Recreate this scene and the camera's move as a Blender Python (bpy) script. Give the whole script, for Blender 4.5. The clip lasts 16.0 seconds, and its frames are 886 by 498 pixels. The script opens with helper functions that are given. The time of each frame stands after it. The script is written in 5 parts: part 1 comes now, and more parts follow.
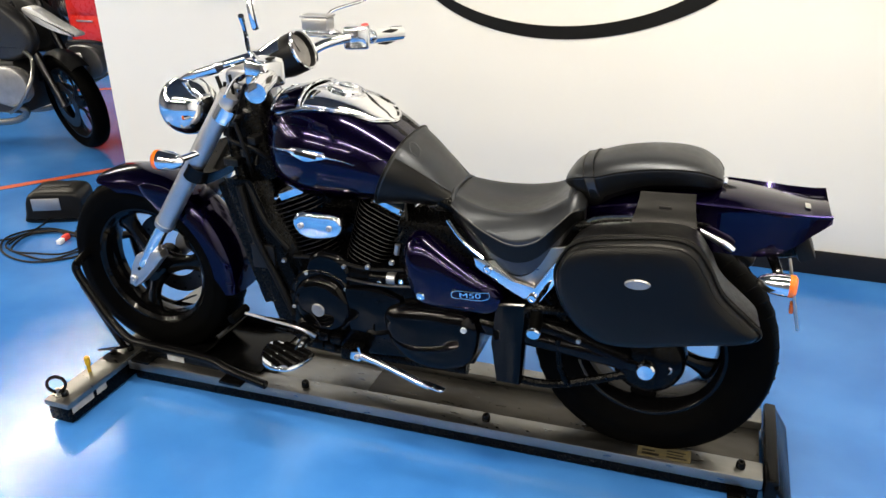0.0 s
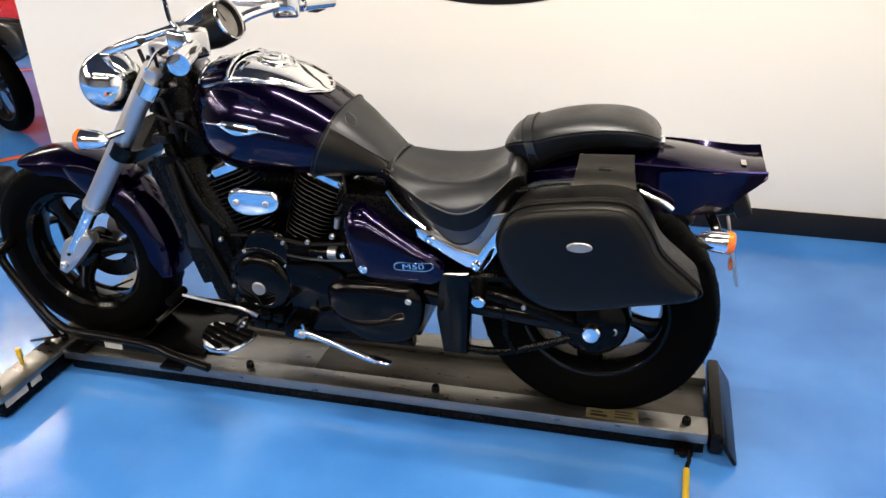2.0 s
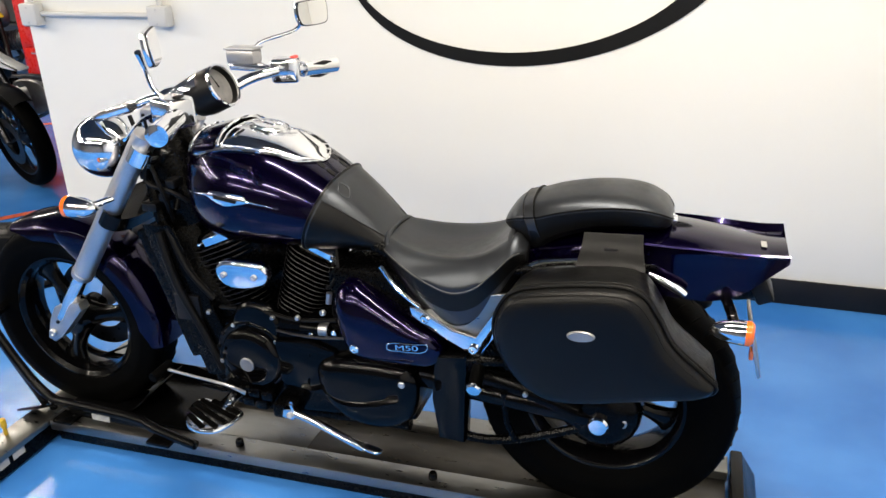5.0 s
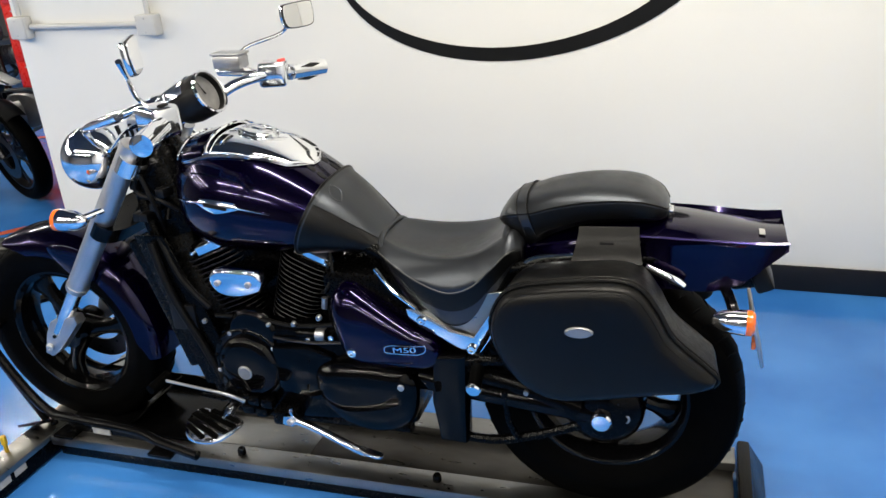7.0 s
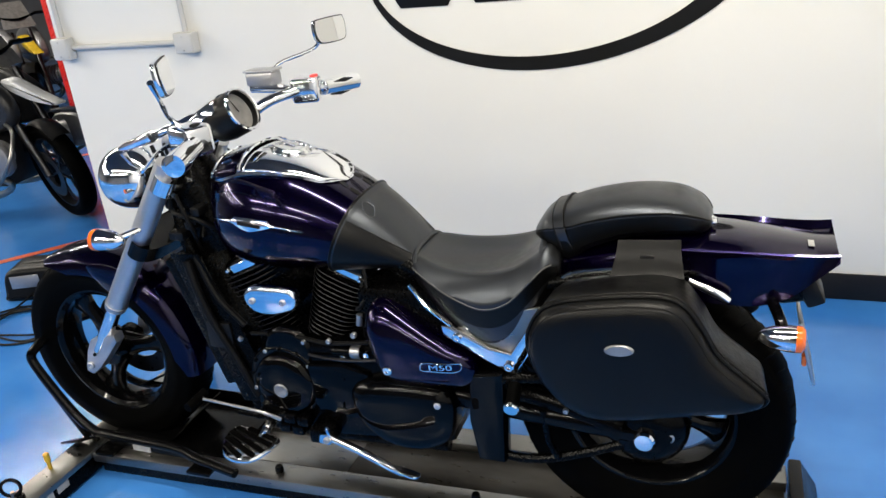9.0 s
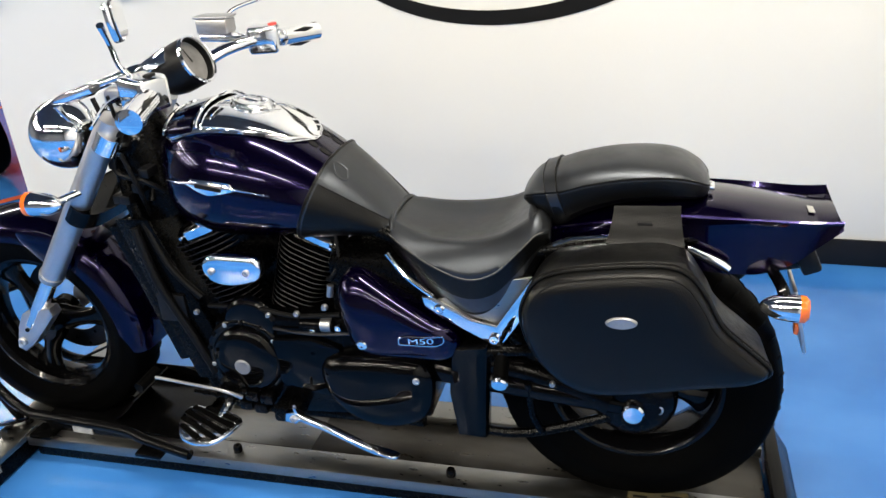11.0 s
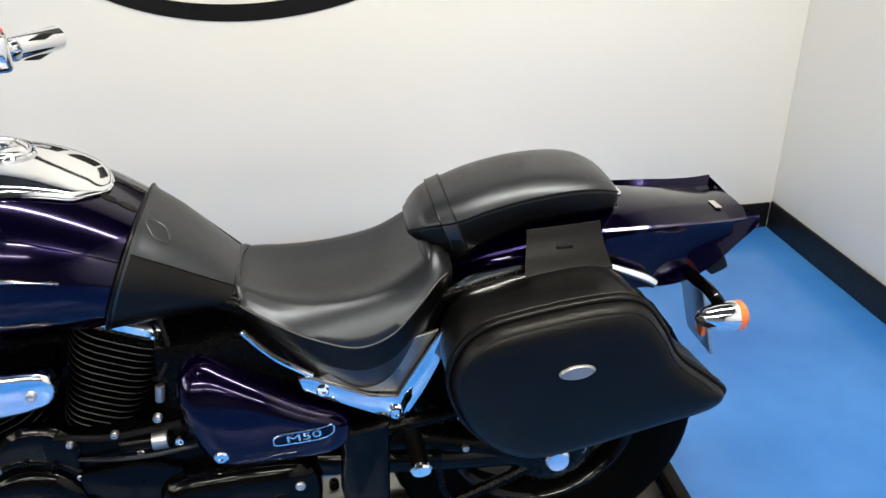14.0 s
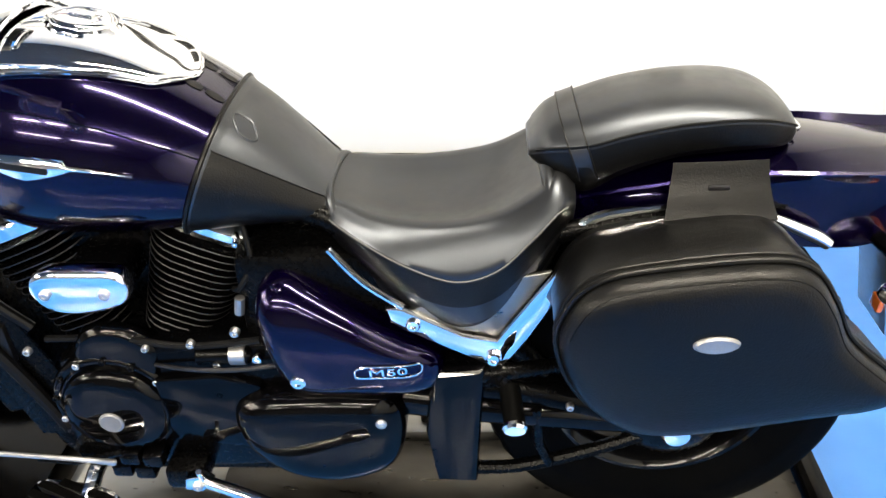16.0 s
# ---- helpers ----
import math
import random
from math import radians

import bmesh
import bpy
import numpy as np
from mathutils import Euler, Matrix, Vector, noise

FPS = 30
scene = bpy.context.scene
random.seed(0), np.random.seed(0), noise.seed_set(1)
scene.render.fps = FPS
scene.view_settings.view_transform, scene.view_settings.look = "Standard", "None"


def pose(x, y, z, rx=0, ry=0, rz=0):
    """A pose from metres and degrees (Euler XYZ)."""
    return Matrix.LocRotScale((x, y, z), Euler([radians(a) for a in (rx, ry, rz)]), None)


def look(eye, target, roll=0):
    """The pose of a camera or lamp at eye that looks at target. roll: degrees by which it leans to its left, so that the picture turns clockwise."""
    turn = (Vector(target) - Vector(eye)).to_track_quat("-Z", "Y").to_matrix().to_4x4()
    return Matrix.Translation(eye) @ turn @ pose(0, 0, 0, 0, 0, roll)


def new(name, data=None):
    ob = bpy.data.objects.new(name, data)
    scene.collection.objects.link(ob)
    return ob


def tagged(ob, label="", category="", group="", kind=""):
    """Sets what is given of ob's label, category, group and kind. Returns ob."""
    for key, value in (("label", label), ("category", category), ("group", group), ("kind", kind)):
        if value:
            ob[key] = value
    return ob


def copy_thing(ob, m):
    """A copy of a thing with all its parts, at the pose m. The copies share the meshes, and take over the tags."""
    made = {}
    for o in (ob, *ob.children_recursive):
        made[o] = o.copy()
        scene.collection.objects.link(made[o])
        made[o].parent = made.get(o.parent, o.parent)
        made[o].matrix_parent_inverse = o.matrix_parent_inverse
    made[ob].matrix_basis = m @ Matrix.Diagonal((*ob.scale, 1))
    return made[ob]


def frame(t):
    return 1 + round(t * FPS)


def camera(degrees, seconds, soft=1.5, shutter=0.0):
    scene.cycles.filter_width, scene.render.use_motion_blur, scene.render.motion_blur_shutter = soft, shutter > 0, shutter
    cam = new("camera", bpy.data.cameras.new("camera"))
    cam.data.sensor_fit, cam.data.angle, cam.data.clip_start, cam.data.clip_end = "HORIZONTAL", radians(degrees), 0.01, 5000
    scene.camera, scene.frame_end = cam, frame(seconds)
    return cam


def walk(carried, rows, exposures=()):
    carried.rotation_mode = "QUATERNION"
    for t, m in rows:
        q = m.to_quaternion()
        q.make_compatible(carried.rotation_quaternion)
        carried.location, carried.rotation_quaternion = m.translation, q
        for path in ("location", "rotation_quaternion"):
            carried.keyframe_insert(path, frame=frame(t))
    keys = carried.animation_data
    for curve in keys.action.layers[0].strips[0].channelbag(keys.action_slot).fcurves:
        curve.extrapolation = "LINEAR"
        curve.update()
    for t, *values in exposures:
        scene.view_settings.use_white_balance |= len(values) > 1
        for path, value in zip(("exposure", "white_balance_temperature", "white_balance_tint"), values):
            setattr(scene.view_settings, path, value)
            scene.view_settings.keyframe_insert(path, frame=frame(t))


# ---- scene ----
cam = camera(59.6, 16.0)
PATH = [
    (0, (1.739, -1.938, 1.536), (1.121, -0.231, 0.696), -0.7),
    (0.5, (1.729, -1.919, 1.524), (1.137, -0.217, 0.655), -0.3),
    (1, (1.733, -1.912, 1.516), (1.206, -0.205, 0.616), -0.6),
    (1.5, (1.741, -1.906, 1.515), (1.238, -0.198, 0.604), -0.7),
    (2, (1.749, -1.908, 1.515), (1.265, -0.191, 0.611), -1.3),
    (2.5, (1.736, -1.924, 1.515), (1.341, -0.185, 0.609), -1.9),
    (3, (1.749, -1.865, 1.519), (1.323, -0.127, 0.626), -2.7),
    (3.5, (1.784, -1.776, 1.518), (1.235, -0.05, 0.671), -1.9),
    (3.7, (1.789, -1.769, 1.526), (1.215, -0.023, 0.738), -1.1),
    (6, (1.808, -1.719, 1.523), (1.217, 0.02, 0.732), -2.6),
    (6.5, (1.815, -1.715, 1.521), (1.228, 0.023, 0.723), -3.7),
    (7, (1.813, -1.71, 1.519), (1.223, 0.029, 0.726), -3.8),
    (7.5, (1.804, -1.704, 1.519), (1.154, 0.025, 0.753), -3.4),
    (8, (1.804, -1.692, 1.517), (1.137, 0.028, 0.743), -4.6),
    (10.3, (1.828, -1.647, 1.528), (1.129, 0.064, 0.764), -6.2),
    (10.5, (1.785, -1.642, 1.517), (1.149, 0.078, 0.718), -4.2),
    (11, (1.65, -1.596, 1.496), (1.155, 0.132, 0.621), -3.5),
    (11.5, (1.539, -1.575, 1.488), (1.169, 0.171, 0.584), -2.3),
    (12, (1.482, -1.52, 1.474), (1.086, 0.214, 0.56), -2.5),
    (12.5, (1.461, -1.395, 1.461), (1.095, 0.328, 0.513), -3.0),
    (13, (1.449, -1.262, 1.458), (1.196, 0.525, 0.596), -2.8),
    (13.5, (1.383, -1.246, 1.464), (1.486, 0.563, 0.615), -2.9),
    (14, (1.282, -1.262, 1.448), (1.535, 0.495, 0.527), -1.3),
    (14.5, (1.232, -1.278, 1.43), (1.496, 0.422, 0.41), 1.0),
    (15, (1.247, -1.272, 1.419), (1.508, 0.402, 0.355), 1.3),
    (15.5, (1.28, -1.192, 1.403), (1.378, 0.454, 0.272), -0.8),
    (16, (1.322, -1.085, 1.364), (1.232, 0.583, 0.264), -1.3),
]
walk(cam, [(t, look(eye, target, roll)) for t, eye, target, roll in PATH],
     [(0, 0.44, 7940, 8), (1.0, 0.40, 8150, 12), (2.0, 0.46, 8250, 13), (3.5, 0.60, 8200, 13), (6.0, 0.27, 7320, 8), (8.0, 0.22, 7320, 8), (10.5, 0.26, 7320, 8), (11.5, 0.60, 7540, 8), (12.0, 0.62, 7450, 8), (13.0, 0.34, 7350, 8), (13.5, 0.02, 7260, 8), (14.0, 0.30, 7360, 8), (14.6, 0.66, 7520, 8), (15.2, 0.74, 7620, 9), (16.0, 1.19, 7900, 8)])

# ---- light ----
world = bpy.data.worlds.new("world")
world.use_nodes = True
world.node_tree.nodes["Background"].inputs[0].default_value = (0.5, 0.52, 0.55, 1)
world.node_tree.nodes["Background"].inputs[1].default_value = 0.02
TUBE_GLOW = 8.0
LAMP_WATTS = 80.0


# ---- materials ----
def material(name, color, rough=0.5, metal=0.0, coat=0.0, vary=0.12, scale=6.0, grain=0.0, grain_scale=300.0,
             rough_vary=0.08, glow=0.0, tint=None, stretch=None, coat_rough=0.03, spec=0.5, sheen_tint=(1, 1, 1)):
    m = bpy.data.materials.new(name)
    m.use_nodes = True
    nt = m.node_tree
    bsdf = nt.nodes["Principled BSDF"]
    bsdf.inputs["Metallic"].default_value = metal
    bsdf.inputs["Specular IOR Level"].default_value = spec
    bsdf.inputs["Specular Tint"].default_value = (*sheen_tint, 1)
    bsdf.inputs["Coat Weight"].default_value = coat
    bsdf.inputs["Coat Roughness"].default_value = coat_rough
    tex = nt.nodes.new("ShaderNodeTexCoord")
    mapping = nt.nodes.new("ShaderNodeMapping")
    if stretch:
        mapping.inputs["Scale"].default_value = stretch
    nt.links.new(tex.outputs["Object"], mapping.inputs[0])
    big = nt.nodes.new("ShaderNodeTexNoise")
    big.inputs["Scale"].default_value = scale
    big.inputs["Detail"].default_value = 6
    nt.links.new(mapping.outputs[0], big.inputs["Vector"])
    ramp = nt.nodes.new("ShaderNodeMapRange")
    ramp.inputs[1].default_value, ramp.inputs[2].default_value = 0.3, 0.7
    ramp.inputs[3].default_value, ramp.inputs[4].default_value = 0.0, 1.0
    nt.links.new(big.outputs["Fac"], ramp.inputs[0])
    mix = nt.nodes.new("ShaderNodeMix")
    mix.data_type = "RGBA"
    other = tint or tuple(c * (1 - vary) for c in color)
    mix.inputs["A"].default_value = (*color, 1)
    mix.inputs["B"].default_value = (*other, 1)
    nt.links.new(ramp.outputs[0], mix.inputs["Factor"])
    nt.links.new(mix.outputs["Result"], bsdf.inputs["Base Color"])
    fine = nt.nodes.new("ShaderNodeTexNoise")
    fine.inputs["Scale"].default_value = scale * 7
    fine.inputs["Detail"].default_value = 4
    nt.links.new(mapping.outputs[0], fine.inputs["Vector"])
    rr = nt.nodes.new("ShaderNodeMapRange")
    rr.inputs[1].default_value, rr.inputs[2].default_value = 0.3, 0.7
    rr.inputs[3].default_value = max(0.0, rough - rough_vary)
    rr.inputs[4].default_value = min(1.0, rough + rough_vary)
    nt.links.new(fine.outputs["Fac"], rr.inputs[0])
    nt.links.new(rr.outputs[0], bsdf.inputs["Roughness"])
    if grain:
        g = nt.nodes.new("ShaderNodeTexNoise")
        g.inputs["Scale"].default_value = grain_scale
        g.inputs["Detail"].default_value = 3
        nt.links.new(mapping.outputs[0], g.inputs["Vector"])
        b = nt.nodes.new("ShaderNodeBump")
        b.inputs["Strength"].default_value = grain
        b.inputs["Distance"].default_value = 0.002
        nt.links.new(g.outputs["Fac"], b.inputs["Height"])
        nt.links.new(b.outputs[0], bsdf.inputs["Normal"])
    if glow:
        bsdf.inputs["Emission Color"].default_value = (1, 0.98, 0.95, 1)
        bsdf.inputs["Emission Strength"].default_value = glow
    return m


BLUE = material("blue_epoxy", (0.015, 0.128, 0.42), 0.12, scale=1.9, tint=(0.042, 0.208, 0.565), grain=0.22, grain_scale=190, coat=0.1, rough_vary=0.05, coat_rough=0.1)
WALL = material("white_wall_paint", (0.80, 0.787, 0.742), 0.55, scale=0.8, vary=0.03, grain=0.15, grain_scale=160)
TRIM = material("black_vinyl", (0.006, 0.006, 0.008), 0.45, scale=9, vary=0.4, spec=0.3)
CEIL = material("dark_ceiling_paint", (0.05, 0.05, 0.052), 0.8, scale=1.5, vary=0.2)
TUBE = material("lit_diffuser", (0.9, 0.9, 0.9), 0.5, glow=TUBE_GLOW)
SHEET = material("pale_sheet_metal", (0.54, 0.54, 0.53), 0.4, scale=5, vary=0.08)
CHROME = material("chrome", (0.86, 0.87, 0.89), 0.05, 1.0, scale=14, vary=0.03, rough_vary=0.03)
SATIN = material("satin_aluminium", (0.50, 0.50, 0.51), 0.42, 1.0, scale=18, vary=0.08)
PURPLE = material("deep_purple_metallic", (0.0004, 0.0001, 0.0030), 0.15, 0.85, coat=0.35, scale=500, tint=(0.0040, 0.0002, 0.033), rough_vary=0.03, coat_rough=0.008)
GLOSS = material("gloss_black_paint", (0.0008, 0.0008, 0.001), 0.2, 0.0, coat=0.26, scale=12, vary=0.3, spec=0.02, coat_rough=0.012)
FRAME = material("satin_black_frame", (0.0012, 0.0012, 0.0013), 0.28, scale=20, vary=0.4, grain=0.08, spec=0.07)
ENGINE = material("black_engine_enamel", (0.001, 0.001, 0.0012), 0.22, scale=25, vary=0.4, grain=0.06, spec=0.09)
FINEDGE = material("machined_fin_edge", (0.038, 0.038, 0.041), 0.45, 0.9, scale=40, vary=0.3)
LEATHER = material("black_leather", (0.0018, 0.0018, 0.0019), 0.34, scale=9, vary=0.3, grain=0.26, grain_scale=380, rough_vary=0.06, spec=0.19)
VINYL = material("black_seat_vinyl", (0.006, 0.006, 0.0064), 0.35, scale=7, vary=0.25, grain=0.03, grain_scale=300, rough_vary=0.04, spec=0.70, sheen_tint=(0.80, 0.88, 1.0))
STITCH = material("grey_thread", (0.10, 0.10, 0.095), 0.7)
RUBBER = material("tyre_rubber", (0.0010, 0.0010, 0.0010), 0.55, scale=20, vary=0.4, grain=0.2, grain_scale=250, spec=0.02, rough_vary=0.04)
RIM = material("black_cast_rim", (0.0015, 0.0015, 0.0018), 0.2, coat=0.22, scale=20, vary=0.3, spec=0.06)
STEEL = material("worn_steel", (0.27, 0.268, 0.26), 0.36, 1.0, scale=3, vary=0.22, grain=0.05, grain_scale=200, rough_vary=0.1, stretch=(1, 3, 3))
DECK = material("scuffed_deck_sheet", (0.085, 0.081, 0.075), 0.36, 0.9, scale=3, tint=(0.034, 0.031, 0.027), grain=0.06, grain_scale=120, rough_vary=0.1, stretch=(1, 2.5, 2.5))
TUBEBLACK = material("black_powder_coat", (0.0018, 0.0018, 0.002), 0.24, scale=18, vary=0.5, spec=0.14, rough_vary=0.02)
ORANGE = material("amber_lens", (0.85, 0.16, 0.02), 0.15, coat=0.6, scale=80, vary=0.25)
LINE = material("orange_line_paint", (0.62, 0.11, 0.04), 0.4, scale=6, vary=0.35, grain=0.2)
RED = material("red_enamel", (0.55, 0.02, 0.015), 0.3, coat=0.4, scale=4, vary=0.25)
YELLOW = material("yellow_plastic", (0.50, 0.33, 0.02), 0.45, scale=30, vary=0.35)
WHITE = material("white_plastic", (0.72, 0.73, 0.75), 0.35, scale=10, vary=0.12)
GREY = material("grey_cast_metal", (0.30, 0.30, 0.31), 0.42, 0.7, scale=16, vary=0.3, grain=0.2)
DARKPL = material("dark_plastic", (0.004, 0.004, 0.0045), 0.38, scale=20, vary=0.4, grain=0.15, spec=0.2)
DIAL = material("pale_dial", (0.17, 0.165, 0.16), 0.35, scale=30, vary=0.4)
FARWALL = material("fill_cutting_grey", (0.16, 0.16, 0.165), 0.6, scale=1.2, vary=0.25)
MOTOGREY = material("grey_motorcycle_plastic", (0.022, 0.022, 0.024), 0.34, scale=14, vary=0.4, grain=0.1, spec=0.4)
DARKSTEEL = material("dark_steel", (0.07, 0.07, 0.075), 0.35, 1.0, scale=20, vary=0.3)
MIRROR = material("mirror_glass", (0.9, 0.9, 0.9), 0.02, 1.0, vary=0.01, rough_vary=0.01)
REDPL = material("red_switch", (0.7, 0.05, 0.04), 0.4)
CABLE = material("black_cable", (0.003, 0.003, 0.0033), 0.45, vary=0.4, spec=0.12)
PAPER = material("label_paper", (0.36, 0.36, 0.35), 0.6, scale=30, vary=0.35)
LOGO = material("black_vinyl_graphic", (0.004, 0.004, 0.0045), 0.45, scale=6, vary=0.3, spec=0.25)


# ---- builders ----
def spline(points, n, closed=False):
    """n points on a smooth curve through the given ones (any dimension)."""
    p = np.array(points, float)
    k = len(p)
    spans = k if closed else k - 1
    out = []
    for j in range(n):
        u = j * spans / (n if closed else n - 1)
        i = min(int(u), spans - 1)
        f = u - i
        at = (lambda q: p[q % k]) if closed else (lambda q: p[min(max(q, 0), k - 1)])
        a, b, c, d = at(i - 1), at(i), at(i + 1), at(i + 2)
        out.append(0.5 * (2 * b + (c - a) * f + (2 * a - 5 * b + 4 * c - d) * f * f + (3 * b - a - 3 * c + d) * f ** 3))
    return np.array(out)


def thing(name, at, label, category, group="", kind=""):
    ob = new(name)
    ob.location = at
    ob.empty_display_size = 0.1
    bpy.context.view_layer.update()
    return tagged(ob, label, category, group, kind)


def mesh_from(name, bm, mat, angle=32):
    me = bpy.data.meshes.new(name)
    bmesh.ops.recalc_face_normals(bm, faces=bm.faces[:])
    bm.to_mesh(me)
    bm.free()
    me.materials.append(mat)
    for f in me.polygons:
        f.use_smooth = True
    me.set_sharp_from_angle(angle=radians(angle))
    return me


def part(name, bm, mat, parent=None, label="", angle=32):
    """One mesh in world coordinates, under a thing or a part."""
    ob = new(name, mesh_from(name, bm, mat, angle))
    return adopt(ob, parent, label)


def adopt(ob, parent, label=""):
    if parent:
        root = parent
        while root.parent:
            root = root.parent
        ob.parent = parent
        if parent is root:
            ob.matrix_parent_inverse = Matrix.Translation(-Vector(root.location))
    if label:
        tagged(ob, label)
    return ob


def solid(name, bm, mat, label, category, group="", kind="", angle=32):
    return tagged(new(name, mesh_from(name, bm, mat, angle)), label, category, group, kind)


def loft(rings, caps=True, closed=False, bm=None):
    """Skin over rings of equal length; each ring is a closed loop."""
    bm = bm or bmesh.new()
    vs = [[bm.verts.new(tuple(p)) for p in r] for r in rings]
    n = len(vs[0])
    pairs = list(zip(vs, vs[1:])) + ([(vs[-1], vs[0])] if closed else [])
    for a, b in pairs:
        for i in range(n):
            bm.faces.new((a[i], a[(i + 1) % n], b[(i + 1) % n], b[i]))
    if caps and not closed:
        bm.faces.new(vs[0][::-1])
        bm.faces.new(vs[-1])
    return bm


def sheet(grid, thick=0.0, bm=None):
    """An open surface over a grid of points."""
    bm = bm or bmesh.new()
    vs = [[bm.verts.new(tuple(p)) for p in r] for r in grid]
    for a, b in zip(vs, vs[1:]):
        for i in range(len(a) - 1):
            bm.faces.new((a[i], a[i + 1], b[i + 1], b[i]))
    if thick:
        bmesh.ops.recalc_face_normals(bm, faces=bm.faces[:])
        bmesh.ops.solidify(bm, geom=bm.faces[:], thickness=thick)
    return bm


def lathe(profile, centre, axis=(0, 1, 0), n=40, closed=False, bm=None, sweep=None):
    """profile: (along the axis, radius) pairs."""
    axis = Vector(axis).normalized()
    side = axis.orthogonal().normalized()
    third = axis.cross(side)
    c = Vector(centre)
    rings = []
    for a, r in profile:
        r = max(r, 1e-4)
        rings.append([c + axis * a + (side * math.cos(2 * math.pi * k / n) + third * math.sin(2 * math.pi * k / n)) * r
                      for k in range(n)])
    return loft(rings, not closed, closed, bm)


def tube(points, radius, n=10, steps=0, bm=None, flat=1.0):
    """A round bar along points; radius may be a list."""
    pts = [Vector(p) for p in (spline(points, steps) if steps else points)]
    rad = radius if isinstance(radius, (list, tuple)) else [radius] * len(pts)
    if len(rad) != len(pts):
        rad = [float(r) for r in np.interp(np.linspace(0, 1, len(pts)), np.linspace(0, 1, len(rad)), rad)]
    way = (pts[1] - pts[0]).normalized()
    side = way.orthogonal().normalized()
    rings = []
    for i, p in enumerate(pts):
        d = (pts[min(i + 1, len(pts) - 1)] - pts[max(i - 1, 0)]).normalized()
        side = (side - d * side.dot(d)).normalized()
        up = d.cross(side)
        rings.append([p + (side * math.cos(2 * math.pi * k / n) + up * math.sin(2 * math.pi * k / n) * flat) * rad[i] for k in range(n)])
    return loft(rings, True, False, bm)


def dome(outline, y0, y1, depth, round_to=64, power=3.0):
    """A cover from y1 (back) to y0 (crown), its face crowned all over; gives the mesh and the face's y at (x, z)."""
    pts = spline(outline, round_to, True)
    c = pts.mean(axis=0)
    ang = np.arctan2(pts[:, 1] - c[1], pts[:, 0] - c[0])
    rad = np.hypot(pts[:, 0] - c[0], pts[:, 1] - c[1])
    order = np.argsort(ang)

    def height(r):
        return y0 + depth * (1 - max(0.0, 1 - r ** power) ** 0.5)

    def face(x, z):
        a = math.atan2(z - c[1], x - c[0])
        return height(min(1.0, math.hypot(x - c[0], z - c[1]) / np.interp(a, ang[order], rad[order], period=2 * math.pi)))
    rings = [[(c[0] + (x - c[0]) * r, height(r), c[1] + (z - c[1]) * r) for x, z in pts]
             for r in (0.02, 0.2, 0.36, 0.5, 0.6, 0.68, 0.75, 0.81, 0.86, 0.9, 0.93, 0.955, 0.975, 0.99, 1.0)]
    rings.append([(x, y1, z) for x, z in pts])
    return loft(rings, True, False), face


def plate(outline, y0, y1, bevel=0.004, round_to=0, bm=None, segs=2):
    """An outline in (x, z), as thick as y0..y1, with softened rims."""
    pts = spline(outline, round_to, True) if round_to else np.array(outline, float)
    d = y1 - y0

    def shrink(by):
        out = []
        k = len(pts)
        for i in range(k):
            t = pts[(i + 1) % k] - pts[i - 1]
            t = t / (np.linalg.norm(t) + 1e-9)
            nrm = np.array([t[1], -t[0]])
            if turn < 0:
                nrm = -nrm
            out.append(pts[i] - nrm * by)
        return out
    area = sum(pts[i - 1][0] * pts[i][1] - pts[i][0] * pts[i - 1][1] for i in range(len(pts)))
    turn = 1 if area > 0 else -1
    sgn = 1 if d > 0 else -1
    b = min(bevel, abs(d) * 0.5)
    rings = [[(x, y0 + sgn * b * (1 - math.cos(a)), z) for x, z in shrink(b * (1 - math.sin(a)))] for a in np.linspace(0, math.pi / 2, segs + 1)]
    back = [[(x, y1 - sgn * b * (1 - math.cos(a)), z) for x, z in shrink(b * (1 - math.sin(a)))] for a in np.linspace(math.pi / 2, 0, segs + 1)]
    return loft(rings + back, True, False, bm)


def block(x0, x1, y0, y1, z0, z1, bevel=0.004, bm=None, segs=2):
    made = bmesh.new()
    bmesh.ops.create_cube(made, size=1)
    for v in made.verts:
        v.co = Vector(((x0 + x1) / 2 + v.co.x * (x1 - x0), (y0 + y1) / 2 + v.co.y * (y1 - y0), (z0 + z1) / 2 + v.co.z * (z1 - z0)))
    if bevel:
        bmesh.ops.bevel(made, geom=made.edges[:], offset=bevel, segments=segs, affect="EDGES", profile=0.5)
    if bm:
        me = bpy.data.meshes.new("tmp")
        made.to_mesh(me)
        made.free()
        bm.from_mesh(me)
        bpy.data.meshes.remove(me)
        return bm
    return made


def moved(bm, m):
    bmesh.ops.transform(bm, matrix=m, verts=bm.verts[:])
    return bm


def bolt_mesh(r, h):
    return lathe([(0, r), (-h * 0.7, r), (-h, r * 0.8), (-h, r * 0.45), (-h * 0.6, r * 0.42)], (0, 0, 0), n=12)


def bolt(parent, at, r=0.009, h=0.007, mat=None, axis=None, label=""):
    bm = bolt_mesh(r, h)
    if axis:
        moved(bm, Vector((0, -1, 0)).rotation_difference(Vector(axis)).to_matrix().to_4x4())
    moved(bm, Matrix.Translation(at))
    return part("bolt", bm, mat or CHROME, parent, label)


